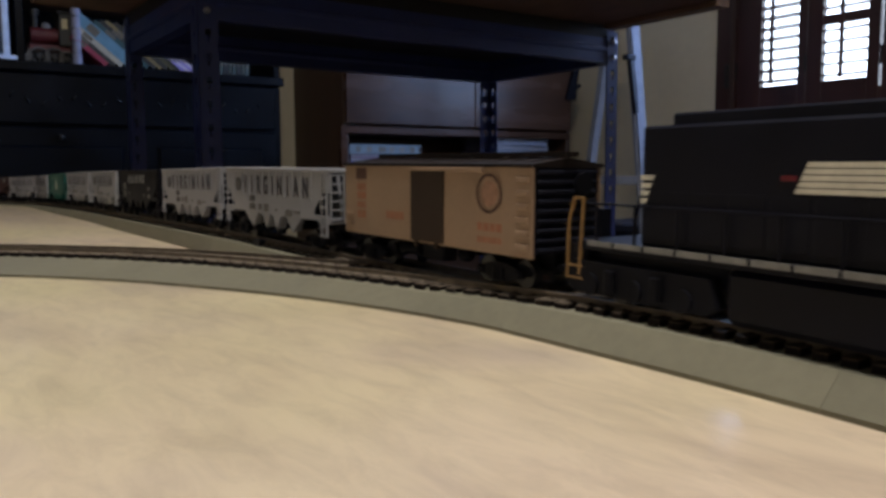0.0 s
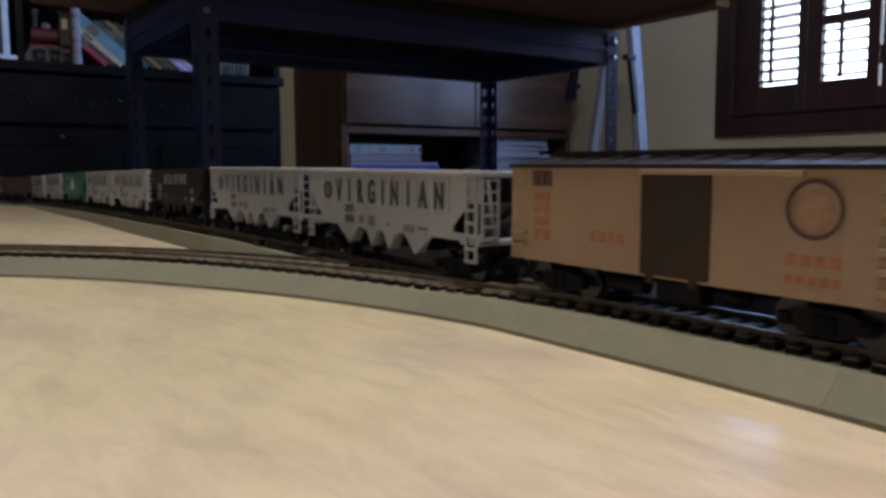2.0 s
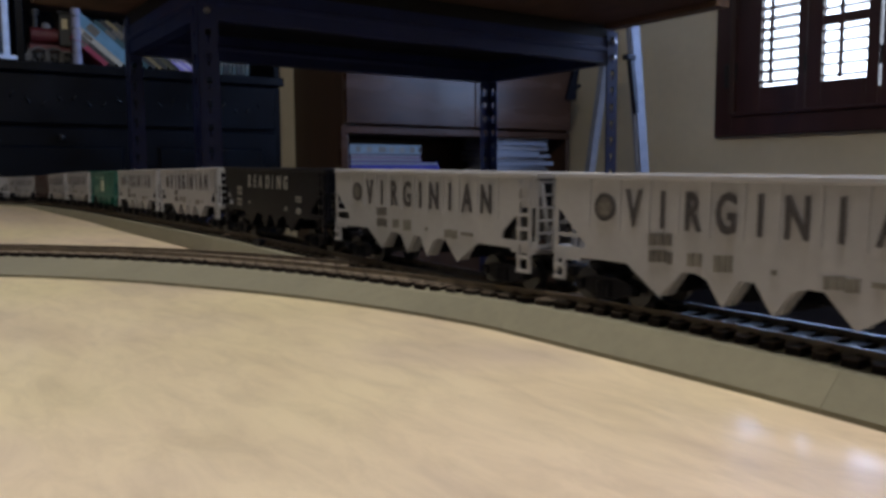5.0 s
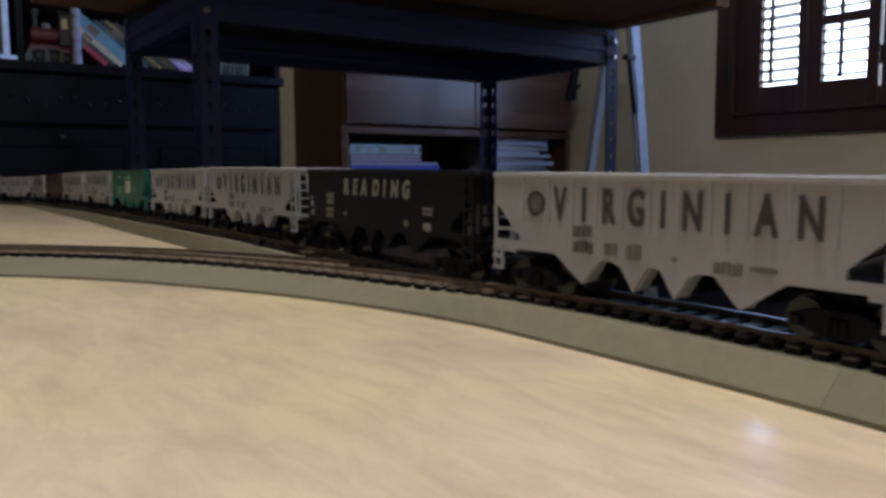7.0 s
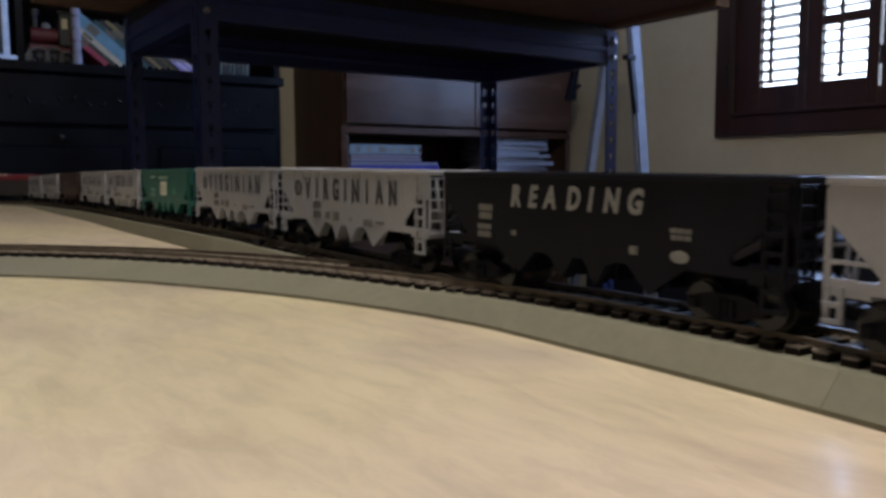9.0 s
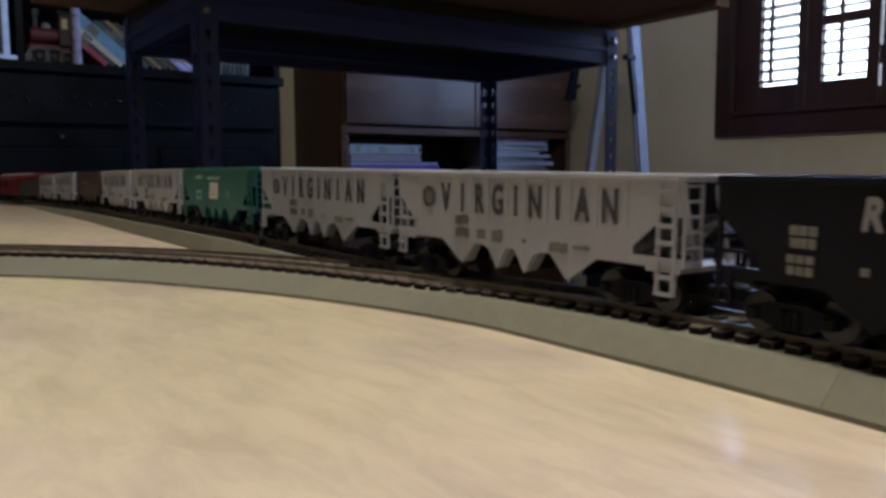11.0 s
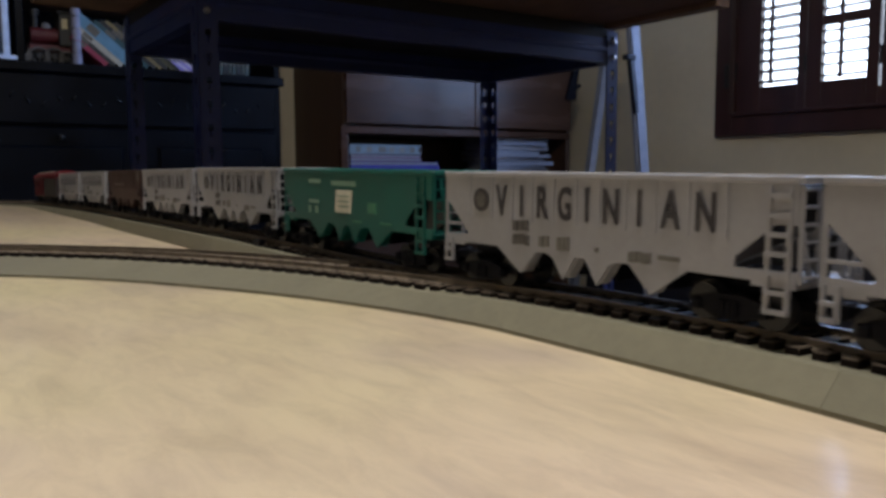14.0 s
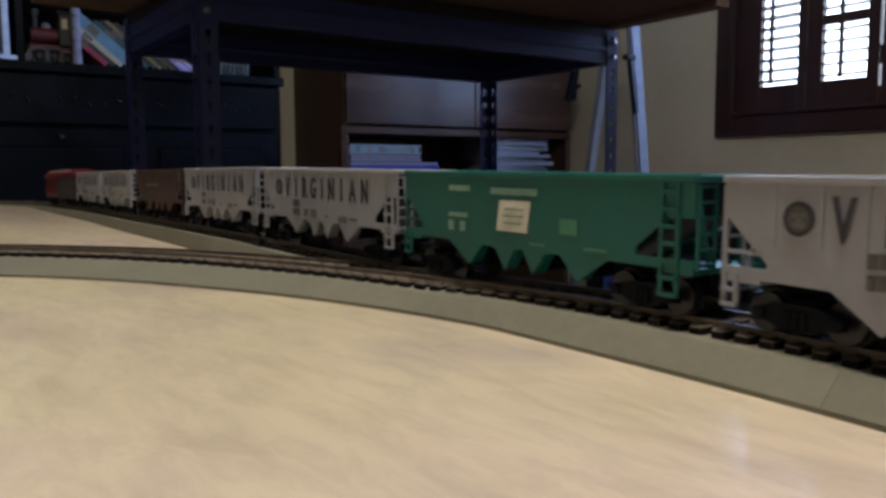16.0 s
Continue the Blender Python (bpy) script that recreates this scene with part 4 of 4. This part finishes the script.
for k, (d0, d1) in enumerate(((CP0 + 0.005, DM - 0.002), (DM + 0.002, CP1 - 0.010))):
    door = box_part("cabinet_door", (d0, d1, CQ0 - 0.018, CQ0 - 0.001, CSH + 0.009, 0.595), WALNUT, hutch, "brown veneered door", bevel=0.0015)
    part("hinge", made(lambda bm: block(bm, d0 + 0.02, d0 + 0.05, CQ0 - 0.006, CQ0, CSH + 0.002, CSH + 0.009)), IRON, door)

# ---- boxes, books and papers in its open bay ----


def stack_item(name, p0, p1, q0, q1, z0, z1, cover, label, category, pages=True, group="", turn=0.0):
    """A closed book or box lying flat: covers proud of a block of leaves."""
    ob = thing(name, rm(p0, q0, z0, turn), label, category, group)
    w, d, h = p1 - p0, q1 - q0, z1 - z0
    c = min(0.002, h * 0.2)
    if pages:
        box_part("leaves", (0.002, w - 0.003, 0.003, d, c, h - c), PAPER, ob, "pale leaves")
        box_part("cover", (0, w, 0, d, 0, c), cover, ob)
        box_part("cover", (0, w, 0, d, h - c, h), cover, ob)
    else:
        box_part("carton", (0, w, 0, d, 0, h), cover, ob, bevel=0.001)
    return ob


ZB = 0.060
BLUE = paint("deep_blue_card", (0.022, 0.020, 0.26))
PURPLE = paint("purple_card", (0.10, 0.035, 0.13))
PALE_BOX = paint("pale_blue_card", (0.15, 0.21, 0.26))
z = ZB
PURPLE_PALE = paint("lilac_card", (0.22, 0.14, 0.24))
for p1, h, mat, lab in ((0.385, 0.022, BLUE, "deep blue boxed set lying flat"), (0.380, 0.014, BLUE, "deep blue book lying flat"), (0.305, 0.014, PURPLE, "purple book lying flat"), (0.300, 0.012, PURPLE_PALE, "lilac book lying flat")):
    stack_item("book", CP0 + 0.035, CP0 + 0.035 + p1, CQ0 + 0.012, CQ0 + 0.20, z, z + h, mat, lab, "book", 0.01 < h < 0.02, "stacked books in the hutch")
    z += h
carton = stack_item("game_box", CP0 + 0.030, CP0 + 0.335, CQ0 + 0.010, CQ0 + 0.20, z, z + 0.036, PALE_BOX, "pale blue printed box on top of the books", "box", False)
for k, (u, w, mat) in enumerate(((0.030, 0.025, FADED), (0.075, 0.03, GREY_WHITE), (0.13, 0.04, FADED), (0.17, 0.03, GREY_WHITE), (0.215, 0.03, GREY_WHITE), (0.26, 0.03, FADED), (0.297, 0.025, BROWN))):
    part("printed_patch", made(lambda bm: block(bm, u - w / 2 + 0.01, u + w / 2, -0.0005, 0.001, 0.008, 0.028)), mat, carton)
z = ZB
rnd = random.Random(5)
for k in range(13):
    h = 0.006 + rnd.random() * 0.008
    p0 = 2.005 + rnd.uniform(-0.012, 0.012)
    stack_item("magazine", p0, p0 + 0.290 + rnd.uniform(-0.03, 0.015), CQ0 + 0.015, CQ0 + 0.23, z, z + h, paint(("white_cover", "grey_cover", "blue_grey_cover", "dark_cover")[k % 4], ((0.5, 0.5, 0.52), (0.22, 0.23, 0.27), (0.30, 0.35, 0.45), (0.06, 0.06, 0.08))[k % 4]), "magazine with pale page edges lying in a stack", "magazine", True, "stacked magazines in the hutch", rnd.uniform(-4, 4))
    z += h + 0.0008

# ---- dark teal bookcase ----
BP0, BP1, BQ0, BQ1 = -0.75, 1.130, 2.590, 2.872
bookcase = thing("bookcase", rm(0, 0), "dark teal painted bookcase with carved lower doors", "bookcase")
BSH = 0.386
box_part("carcass", (BP0, BP1, BQ0 + 0.02, BQ1, FLOOR_Z, BSH - 0.030), TEAL, bookcase, bevel=0.003)
box_part("shelf", (BP0 - 0.01, BP1 + 0.006, BQ0 - 0.006, BQ1, BSH - 0.030, BSH), TEAL, bookcase, bevel=0.004)
box_part("back_panel", (BP0, BP1, BQ1 - 0.012, BQ1, BSH, 1.10), TEAL, bookcase)
for p in (BP0 + 0.01, 0.325, BP1 - 0.01):
    box_part("upright", (p - 0.011, p + 0.011, BQ0 + 0.02, BQ1 - 0.012, BSH, 1.10), TEAL, bookcase, bevel=0.002)
box_part("upper_shelf", (BP0, BP1, BQ0, BQ1 - 0.012, 0.580, 0.612), BOARD, bookcase, bevel=0.002)
box_part("top_panel", (BP0 - 0.01, BP1 + 0.01, BQ0 - 0.01, BQ1, 1.10, 1.125), TEAL, bookcase, bevel=0.002)
for k in range(4):
    d0 = BP0 + 0.02 + k * (BP1 - BP0 - 0.04) / 4
    d1 = d0 + (BP1 - BP0 - 0.04) / 4 - 0.006
    drawer = box_part("drawer_front", (d0, d1, BQ0, BQ0 + 0.02, 0.205, BSH - 0.036), TEAL, bookcase, bevel=0.003)
    for j in range(9):
        u = d0 + 0.06 + j * (d1 - d0 - 0.12) / 8
        part("carved_leaf", made(lambda bm: bmesh.ops.create_uvsphere(bm, u_segments=8, v_segments=5, radius=1.0, matrix=Matrix.Translation((u, BQ0 - 0.001, 0.275 + 0.012 * math.sin(j * 1.7))) @ pose(0, 0, 0, 0, 35 if j % 2 else -35) @ Matrix.Diagonal((0.0035, 0.003, 0.012, 1)))), TEAL, drawer)
    panel = box_part("lower_door", (d0, d1, BQ0, BQ0 + 0.02, FLOOR_Z + 0.08, 0.195), TEAL, bookcase, bevel=0.003)
    part("raised_field", made(lambda bm: block(bm, d0 + 0.05, d1 - 0.05, BQ0 - 0.008, BQ0 + 0.002, FLOOR_Z + 0.14, 0.14, 0.006)), TEAL, panel)
    part("knob", made(lambda bm: bmesh.ops.create_uvsphere(bm, u_segments=10, v_segments=6, radius=0.009, matrix=Matrix.Translation(((d0 + d1) / 2, BQ0 - 0.012, 0.165)))), IRON, panel)


def standing_book(p, w, h, d, colour, lean, label="book leaning on the bookcase shelf"):
    """A book with cover boards, spine and leaves, its foot on the shelf; lean in degrees to its left."""
    ob = thing("book", rm(p, BQ0 + 0.015, BSH) @ pose(0, 0, 0, 0, -lean, 0), label, "book", "books on the bookcase")
    box_part("leaves", (0.0022, w - 0.0022, 0.004, d - 0.004, 0.003, h - 0.003), PAPER, ob, "pale leaves")
    bm = bmesh.new()
    block(bm, 0, 0.002, 0, d, 0, h)
    block(bm, w - 0.002, w, 0, d, 0, h)
    block(bm, 0.002, w - 0.002, 0, 0.002, 0, h)
    part("cover", bm, colour, ob)
    part("spine_label", made(lambda b2: block(b2, w * 0.15, w * 0.85, -0.0006, 0.0006, h * 0.62, h * 0.8)), paint("worn_spine_label", (0.12, 0.11, 0.09)), ob)
    return ob


SLUMPED = ((0.014, 0.125, (0.30, 0.03, 0.07)), (0.013, 0.150, (0.03, 0.03, 0.03)), (0.016, 0.175, (0.40, 0.38, 0.32)), (0.034, 0.205, (0.10, 0.24, 0.36)), (0.014, 0.200, (0.02, 0.07, 0.08)), (0.012, 0.205, (0.02, 0.02, 0.02)), (0.010, 0.210, (0.20, 0.15, 0.06)), (0.014, 0.200, (0.02, 0.02, 0.015)), (0.010, 0.195, (0.06, 0.055, 0.02)), (0.010, 0.180, (0.012, 0.014, 0.008)))
p = 0.555
for k, (w, h, tint) in enumerate(SLUMPED):
    standing_book(p, w, h, 0.15, paint("book_cloth_%s" % "abcdefghijk"[k], tint), 50, "book with a coloured spine slumped sideways on the bookcase shelf")
    p += w / math.cos(radians(50)) + 0.0008
p = 0.794
for k in range(4):
    standing_book(p, 0.008, 0.078, 0.12, paint(("lilac_cloth", "pale_lilac_cloth")[k % 2], ((0.28, 0.24, 0.62), (0.50, 0.46, 0.66))[k % 2]), 55, "lilac book leaning on the bookcase shelf")
    p += 0.0144
p = 0.914
for k in range(7):
    standing_book(p, 0.0125, 0.046 + 0.004 * (k % 3), 0.10, paint(("grey_green_cloth", "dark_cloth", "olive_cloth")[k % 3], ((0.03, 0.055, 0.055), (0.012, 0.015, 0.016), (0.02, 0.03, 0.025))[k % 3]), -2, "small dull green book standing on the bookcase shelf")
    p += 0.0150


def toy_engine(p):
    """A toy steam engine that stands on the bookcase shelf."""
    ob = thing("toy_steam_engine", rm(p, BQ0 + 0.05, BSH), "red toy steam engine with spoked wheels on the shelf", "toy train")
    part("boiler", made(lambda bm: rod(bm, (-0.050, 0.02, 0.085), (0.030, 0.02, 0.085), 0.024, 20)), paint("dark_red_enamel", (0.085, 0.010, 0.014)), ob)
    part("cab", made(lambda bm: (block(bm, 0.024, 0.058, -0.015, 0.055, 0.055, 0.15, 0.003), block(bm, 0.018, 0.064, -0.02, 0.06, 0.15, 0.157, 0.002))), paint("black_enamel", (0.02, 0.02, 0.02)), ob)
    part("cab_window", made(lambda bm: block(bm, 0.032, 0.048, -0.0165, -0.014, 0.105, 0.135)), paint("cream_enamel", (0.55, 0.48, 0.30)), ob)
    part("chimney", made(lambda bm: (rod(bm, (-0.036, 0.02, 0.105), (-0.036, 0.02, 0.145), 0.008, 12), rod(bm, (-0.036, 0.02, 0.145), (-0.036, 0.02, 0.160), 0.014, 12))), paint("black_enamel", (0.02, 0.02, 0.02)), ob)
    part("dome", made(lambda bm: bmesh.ops.create_uvsphere(bm, u_segments=12, v_segments=8, radius=0.014, matrix=Matrix.Translation((-0.006, 0.02, 0.111)))), ALU, ob)
    part("chassis", made(lambda bm: block(bm, -0.056, 0.058, 0.0, 0.04, 0.038, 0.058, 0.002)), paint("dark_red_enamel", (0.085, 0.010, 0.014)), ob)
    part("cowcatcher", made(lambda bm: prism(bm, ((-0.080, 0.004), (-0.055, 0.004), (-0.055, 0.045)), -0.01, 0.05)), paint("grey_enamel", (0.07, 0.065, 0.06)), ob)
    for x, r in ((-0.030, 0.024), (0.010, 0.024), (0.045, 0.020)):
        w = part("wheel", made(lambda bm: [rod(bm, (x + r * math.cos(2 * math.pi * i / 14), -0.004, r + r * 0.92 * math.sin(2 * math.pi * i / 14)), (x + r * math.cos(2 * math.pi * (i + 1) / 14), -0.004, r + r * 0.92 * math.sin(2 * math.pi * (i + 1) / 14)), 0.0035, 6) for i in range(14)]), paint("grey_enamel", (0.07, 0.065, 0.06)), ob)
        part("spokes", made(lambda bm: [rod(bm, (x, -0.004, r), (x + r * math.cos(2 * math.pi * i / 8), -0.004, r + r * 0.9 * math.sin(2 * math.pi * i / 8)), 0.0014, 5) for i in range(8)]), paint("grey_enamel", (0.07, 0.065, 0.06)), w)
    part("base_rail", made(lambda bm: block(bm, -0.084, 0.066, -0.012, 0.05, 0.0, 0.004)), paint("grey_enamel", (0.07, 0.065, 0.06)), ob)
    return ob


toy_engine(0.408)
vase = thing("stacked_ornament", rm(0.477, BQ0 + 0.02, BSH), "pale blue-white turned ornament column on the shelf", "ornament")
for k in range(5):
    part("turned_bead", made(lambda bm: rod(bm, (0, 0, k * 0.036), (0, 0, k * 0.036 + 0.033), 0.0135 - 0.001 * (k % 2), 14)), paint("pale_blue_glaze", (0.26, 0.28, 0.42)), vase)
picture = thing("picture_frame", rm(0.292, BQ0 + 0.02, BSH, 6), "bright pale blue framed picture standing on the shelf", "picture frame")
part("frame_bar", made(lambda bm: (block(bm, -0.012, 0.006, 0, 0.016, 0.012, 0.19, 0.002), block(bm, -0.16, -0.012, 0, 0.016, 0.175, 0.19, 0.002))), paint("pale_blue_gloss", (0.55, 0.68, 0.95)), picture)
part("base", made(lambda bm: block(bm, -0.16, 0.022, -0.012, 0.03, 0.0, 0.014, 0.002)), paint("pale_blue_gloss", (0.55, 0.68, 0.95)), picture)
part("print", made(lambda bm: block(bm, -0.155, -0.012, 0.008, 0.012, 0.012, 0.176)), paint("dark_blue_print", (0.03, 0.06, 0.12)), picture)

# ---- folding step ladder against the corner ----
LP, LQ = 2.02, 1.90
ladder = thing("step_ladder", rm(LP, LQ), "folding aluminium step ladder standing open by the wall", "ladder")
LA, LB = (Vector((-0.150, 0.075, FLOOR_Z)), Vector((0.049, 0.018, 0.66))), (Vector((0.000, -0.26, FLOOR_Z)), Vector((0.091, -0.021, 0.66)))
part("rail", made(lambda bm: beam(bm, *LA, 0.032, 0.024)), ALU, ladder)
part("rail", made(lambda bm: (beam(bm, *LB, 0.030, 0.026), beam(bm, LB[0] + Vector((-0.018, 0.01, 0)), LB[1] + Vector((-0.018, 0.01, 0)), 0.010, 0.012))), ALU, ladder)
for k in range(3):
    u = 0.17 + 0.195 * k
    part("rung", made(lambda bm: beam(bm, LA[0].lerp(LA[1], u), LB[0].lerp(LB[1], u), 0.03, 0.03)), ALU, ladder)
part("brace", made(lambda bm: (beam(bm, (0.044, -0.062, 0.44), (0.048, -0.090, 0.250), 0.022, 0.016), block(bm, 0.010, 0.056, -0.080, -0.055, 0.430, 0.448, 0.003))), TRUCK, ladder, "black locking brace")

bracket = thing("wall_bracket", rm(CP1 - 0.05, CQ0 - 0.03), "black iron bracket beside the cabinet", "bracket")
part("arm", made(lambda bm: (prism(bm, ((0.0, 0.36), (0.045, 0.50), (0.075, 0.50), (0.055, 0.36)), 0, 0.014),)), TRUCK, bracket)
part("hook", made(lambda bm: rod(bm, (0.05, 0.007, 0.405), (0.085, 0.007, 0.425), 0.008, 8)), TRUCK, bracket)

# ---- shuttered window ----
window_1 = thing("window_1", rm(P1, 0), "dark red-brown wooden window with half-open louvred shutters", "window", kind="structure")
wq0, wq1, wz0, wz1 = WIN
part("window_frame", made(lambda bm: (block(bm, -0.020, 0.09, wq1 - 0.002, wq1 + 0.075, wz0 - 0.078, wz1 + 0.08, 0.003), block(bm, -0.020, 0.09, wq0 - 0.075, wq0 + 0.002, wz0 - 0.078, wz1 + 0.08, 0.003), block(bm, -0.020, 0.09, wq0, wq1, wz1 - 0.002, wz1 + 0.08, 0.003))), MAHOGANY, window_1)
part("window_sill", made(lambda bm: (block(bm, -0.024, 0.09, wq0, wq1, wz0 - 0.078, wz0 - 0.006, 0.004), block(bm, -0.034, 0.09, wq0 - 0.01, wq1 - 0.004, wz0 - 0.006, wz0 + 0.006, 0.003))), MAHOGANY, window_1)


def shutter(q1, q0, left, right, rail, tilt, rod_at):
    """One hinged panel from q1 to q0: stiles of the given widths, rails, louvres and the tilt rod."""
    g1, g0 = q1 - left, q0 + right
    z0, z1 = wz0 + 0.008, wz1 - 0.006
    sh = part("shutter", made(lambda bm: (block(bm, 0.0, 0.026, g1, q1, z0, z1, 0.002), block(bm, 0.0, 0.026, q0, g0, z0, z1, 0.002), block(bm, 0.0, 0.026, g0, g1, z0, wz0 + 0.096, 0.002), block(bm, 0.0, 0.026, g0, g1, wz1 - 0.08, z1, 0.002), block(bm, 0.0, 0.026, g0, g1, rail, rail + 0.033, 0.002))), MAHOGANY, window_1, "louvred wooden shutter panel")
    z = wz0 + 0.112
    while z < wz1 - 0.09:
        if not rail - 0.012 < z < rail + 0.045:
            part("slat", made(lambda bm: block(bm, -0.017, 0.017, g0, g1, -0.0020, 0.0020, 0.0008)), MAHOGANY, sh, "", pose(0.013, 0, z, 0, tilt, 0))
        z += 0.0370
    part("tilt_rod", made(lambda bm: block(bm, -0.016, -0.006, rod_at - 0.0065, rod_at + 0.0065, wz0 + 0.100, wz1 - 0.10, 0.001)), MAHOGANY, sh)
    part("hinge", made(lambda bm: rod(bm, (-0.004, q1 + 0.001, wz0 + 0.13), (-0.004, q1 + 0.001, wz0 + 0.19), 0.005, 8)), IRON, sh)


shutter(1.785, 1.518, 0.095, 0.030, 0.920, 15, 1.640)
shutter(1.515, 1.272, 0.054, 0.039, 0.541, 6, 1.389)
shutter(1.262, 1.020, 0.039, 0.054, 0.541, 6, 1.145)
shutter(1.017, 0.748, 0.030, 0.095, 0.920, 15, 0.894)
part("meeting_block", made(lambda bm: block(bm, 0.004, 0.020, 1.2622, 1.2718, wz0 + 0.008, 0.325)), MAHOGANY, window_1)
part("casing_bead", made(lambda bm: block(bm, -0.026, -0.019, wq1 + 0.004, wq1 + 0.012, wz0 + 0.006, wz1, 0.002)), MAHOGANY, window_1)
part("catch", made(lambda bm: (block(bm, -0.030, -0.020, wq1 + 0.012, wq1 + 0.030, wz0 + 0.10, wz0 + 0.19, 0.003), rod(bm, (-0.036, wq1 + 0.02, wz0 + 0.115), (-0.036, wq1 + 0.02, wz0 + 0.17), 0.004, 8))), IRON, window_1, "iron shutter catch")

# ---- ceiling lamp over the table, behind the camera ----
lamp = thing("ceiling_lamp", rm(0.05, 0.0, CEIL_Z), "round white ceiling lamp with a glowing diffuser", "ceiling lamp")
part("base", made(lambda bm: rod(bm, (0, 0, -0.04), (0, 0, 0), 0.20, 40)), CEILING, lamp)
part("diffuser", made(lambda bm: bmesh.ops.create_cone(bm, cap_ends=True, segments=40, radius1=0.20, radius2=0.24, depth=0.055, matrix=Matrix.Translation((0, 0, -0.0675)))), glow("warm_lit_diffuser", (1.0, 0.95, 0.86), 4.0), lamp)

# ---- low navy block under the window, added to darken what shows below the cars ----
chest = thing("dark_block", rm(2.30, 0.45, FLOOR_Z), "long low dark blue block added under the window", "chest")
NAVY = paint("dark_navy_paint", (0.010, 0.012, 0.022))
box_part("carcass", (-0.22, 0.27, -1.30, 1.60, 0.0, 0.62), NAVY, chest, bevel=0.006)
box_part("lid", (-0.24, 0.28, -1.32, 1.62, 0.622, 0.655), NAVY, chest, bevel=0.006)

# ---- a splinter on the roadbed ----
chip = thing("wood_splinter", pose(0.0617, 0.2422, 0.0050, 0, -8, 18), "small brown splinter lying on the roadbed edge", "splinter")
part("sliver", made(lambda bm: prism(bm, ((-0.0030, 0.0), (0.0024, 0.0004), (0.0034, 0.0012), (-0.0010, 0.0011)), -0.0006, 0.0006)), TIE, chip)

# ---- the switch machine of the turnout ----
sx = side_point(rail_line, -0.155, 0.0150)
switch = thing("switch_machine", pose(sx.x, sx.y, 0.0100, 0, 0, math.degrees(rail_line(-0.155)[2])), "small black switch machine box beside the turnout", "switch machine")
part("housing", made(lambda bm: block(bm, -0.0050, 0.0050, -0.0016, 0.0030, 0.0, 0.0050, 0.0005)), BLACK, switch)
part("throw_bar", made(lambda bm: block(bm, 0.0050, 0.0300, -0.0006, 0.0008, 0.0010, 0.0020, 0.0002)), TIE_DARK, switch)

# ---- ties, the pieces that can be told apart, last ----
def banked(s):
    """The ties of the near curve sit a little higher in the roadbed."""
    return float(np.interp(s, (0.06, 0.14), (0.0, 0.0009)))


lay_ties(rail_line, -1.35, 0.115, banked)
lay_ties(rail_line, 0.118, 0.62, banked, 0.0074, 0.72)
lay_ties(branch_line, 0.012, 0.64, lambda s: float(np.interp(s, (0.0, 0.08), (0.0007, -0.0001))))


# ---- what moves ----
def car_pose(s, half):
    """A car whose trucks stand at s - half and s + half on the line: its pose and the line's heading at both."""
    xa, ya, ta, za = main_line(s - half)
    xb, yb, tb, zb = main_line(s + half)
    th = math.atan2(yb - ya, xb - xa)
    rise = math.atan2(zb - za, math.hypot(xb - xa, yb - ya))
    return pose((xa + xb) / 2, (ya + yb) / 2, (za + zb) / 2, 0, -math.degrees(rise), math.degrees(th)), ta - th, tb - th


def motions():
    times = [0.5 * i for i in range(33)]
    for car, middle, half, pair in MOVERS:
        rows, swing = [], ([], [])
        for t in times:
            m, a, b = car_pose(middle + ahead(t), half)
            rows.append((t, m))
            swing[0].append((t, pose(-half, 0, rail_lift(middle + ahead(t) - half), 0, 0, math.degrees(a))))
            swing[1].append((t, pose(half, 0, rail_lift(middle + ahead(t) + half), 0, 0, math.degrees(b))))
        walk(car, rows)
        for truck, sw in zip(pair, swing):
            walk(truck, sw)


motions()
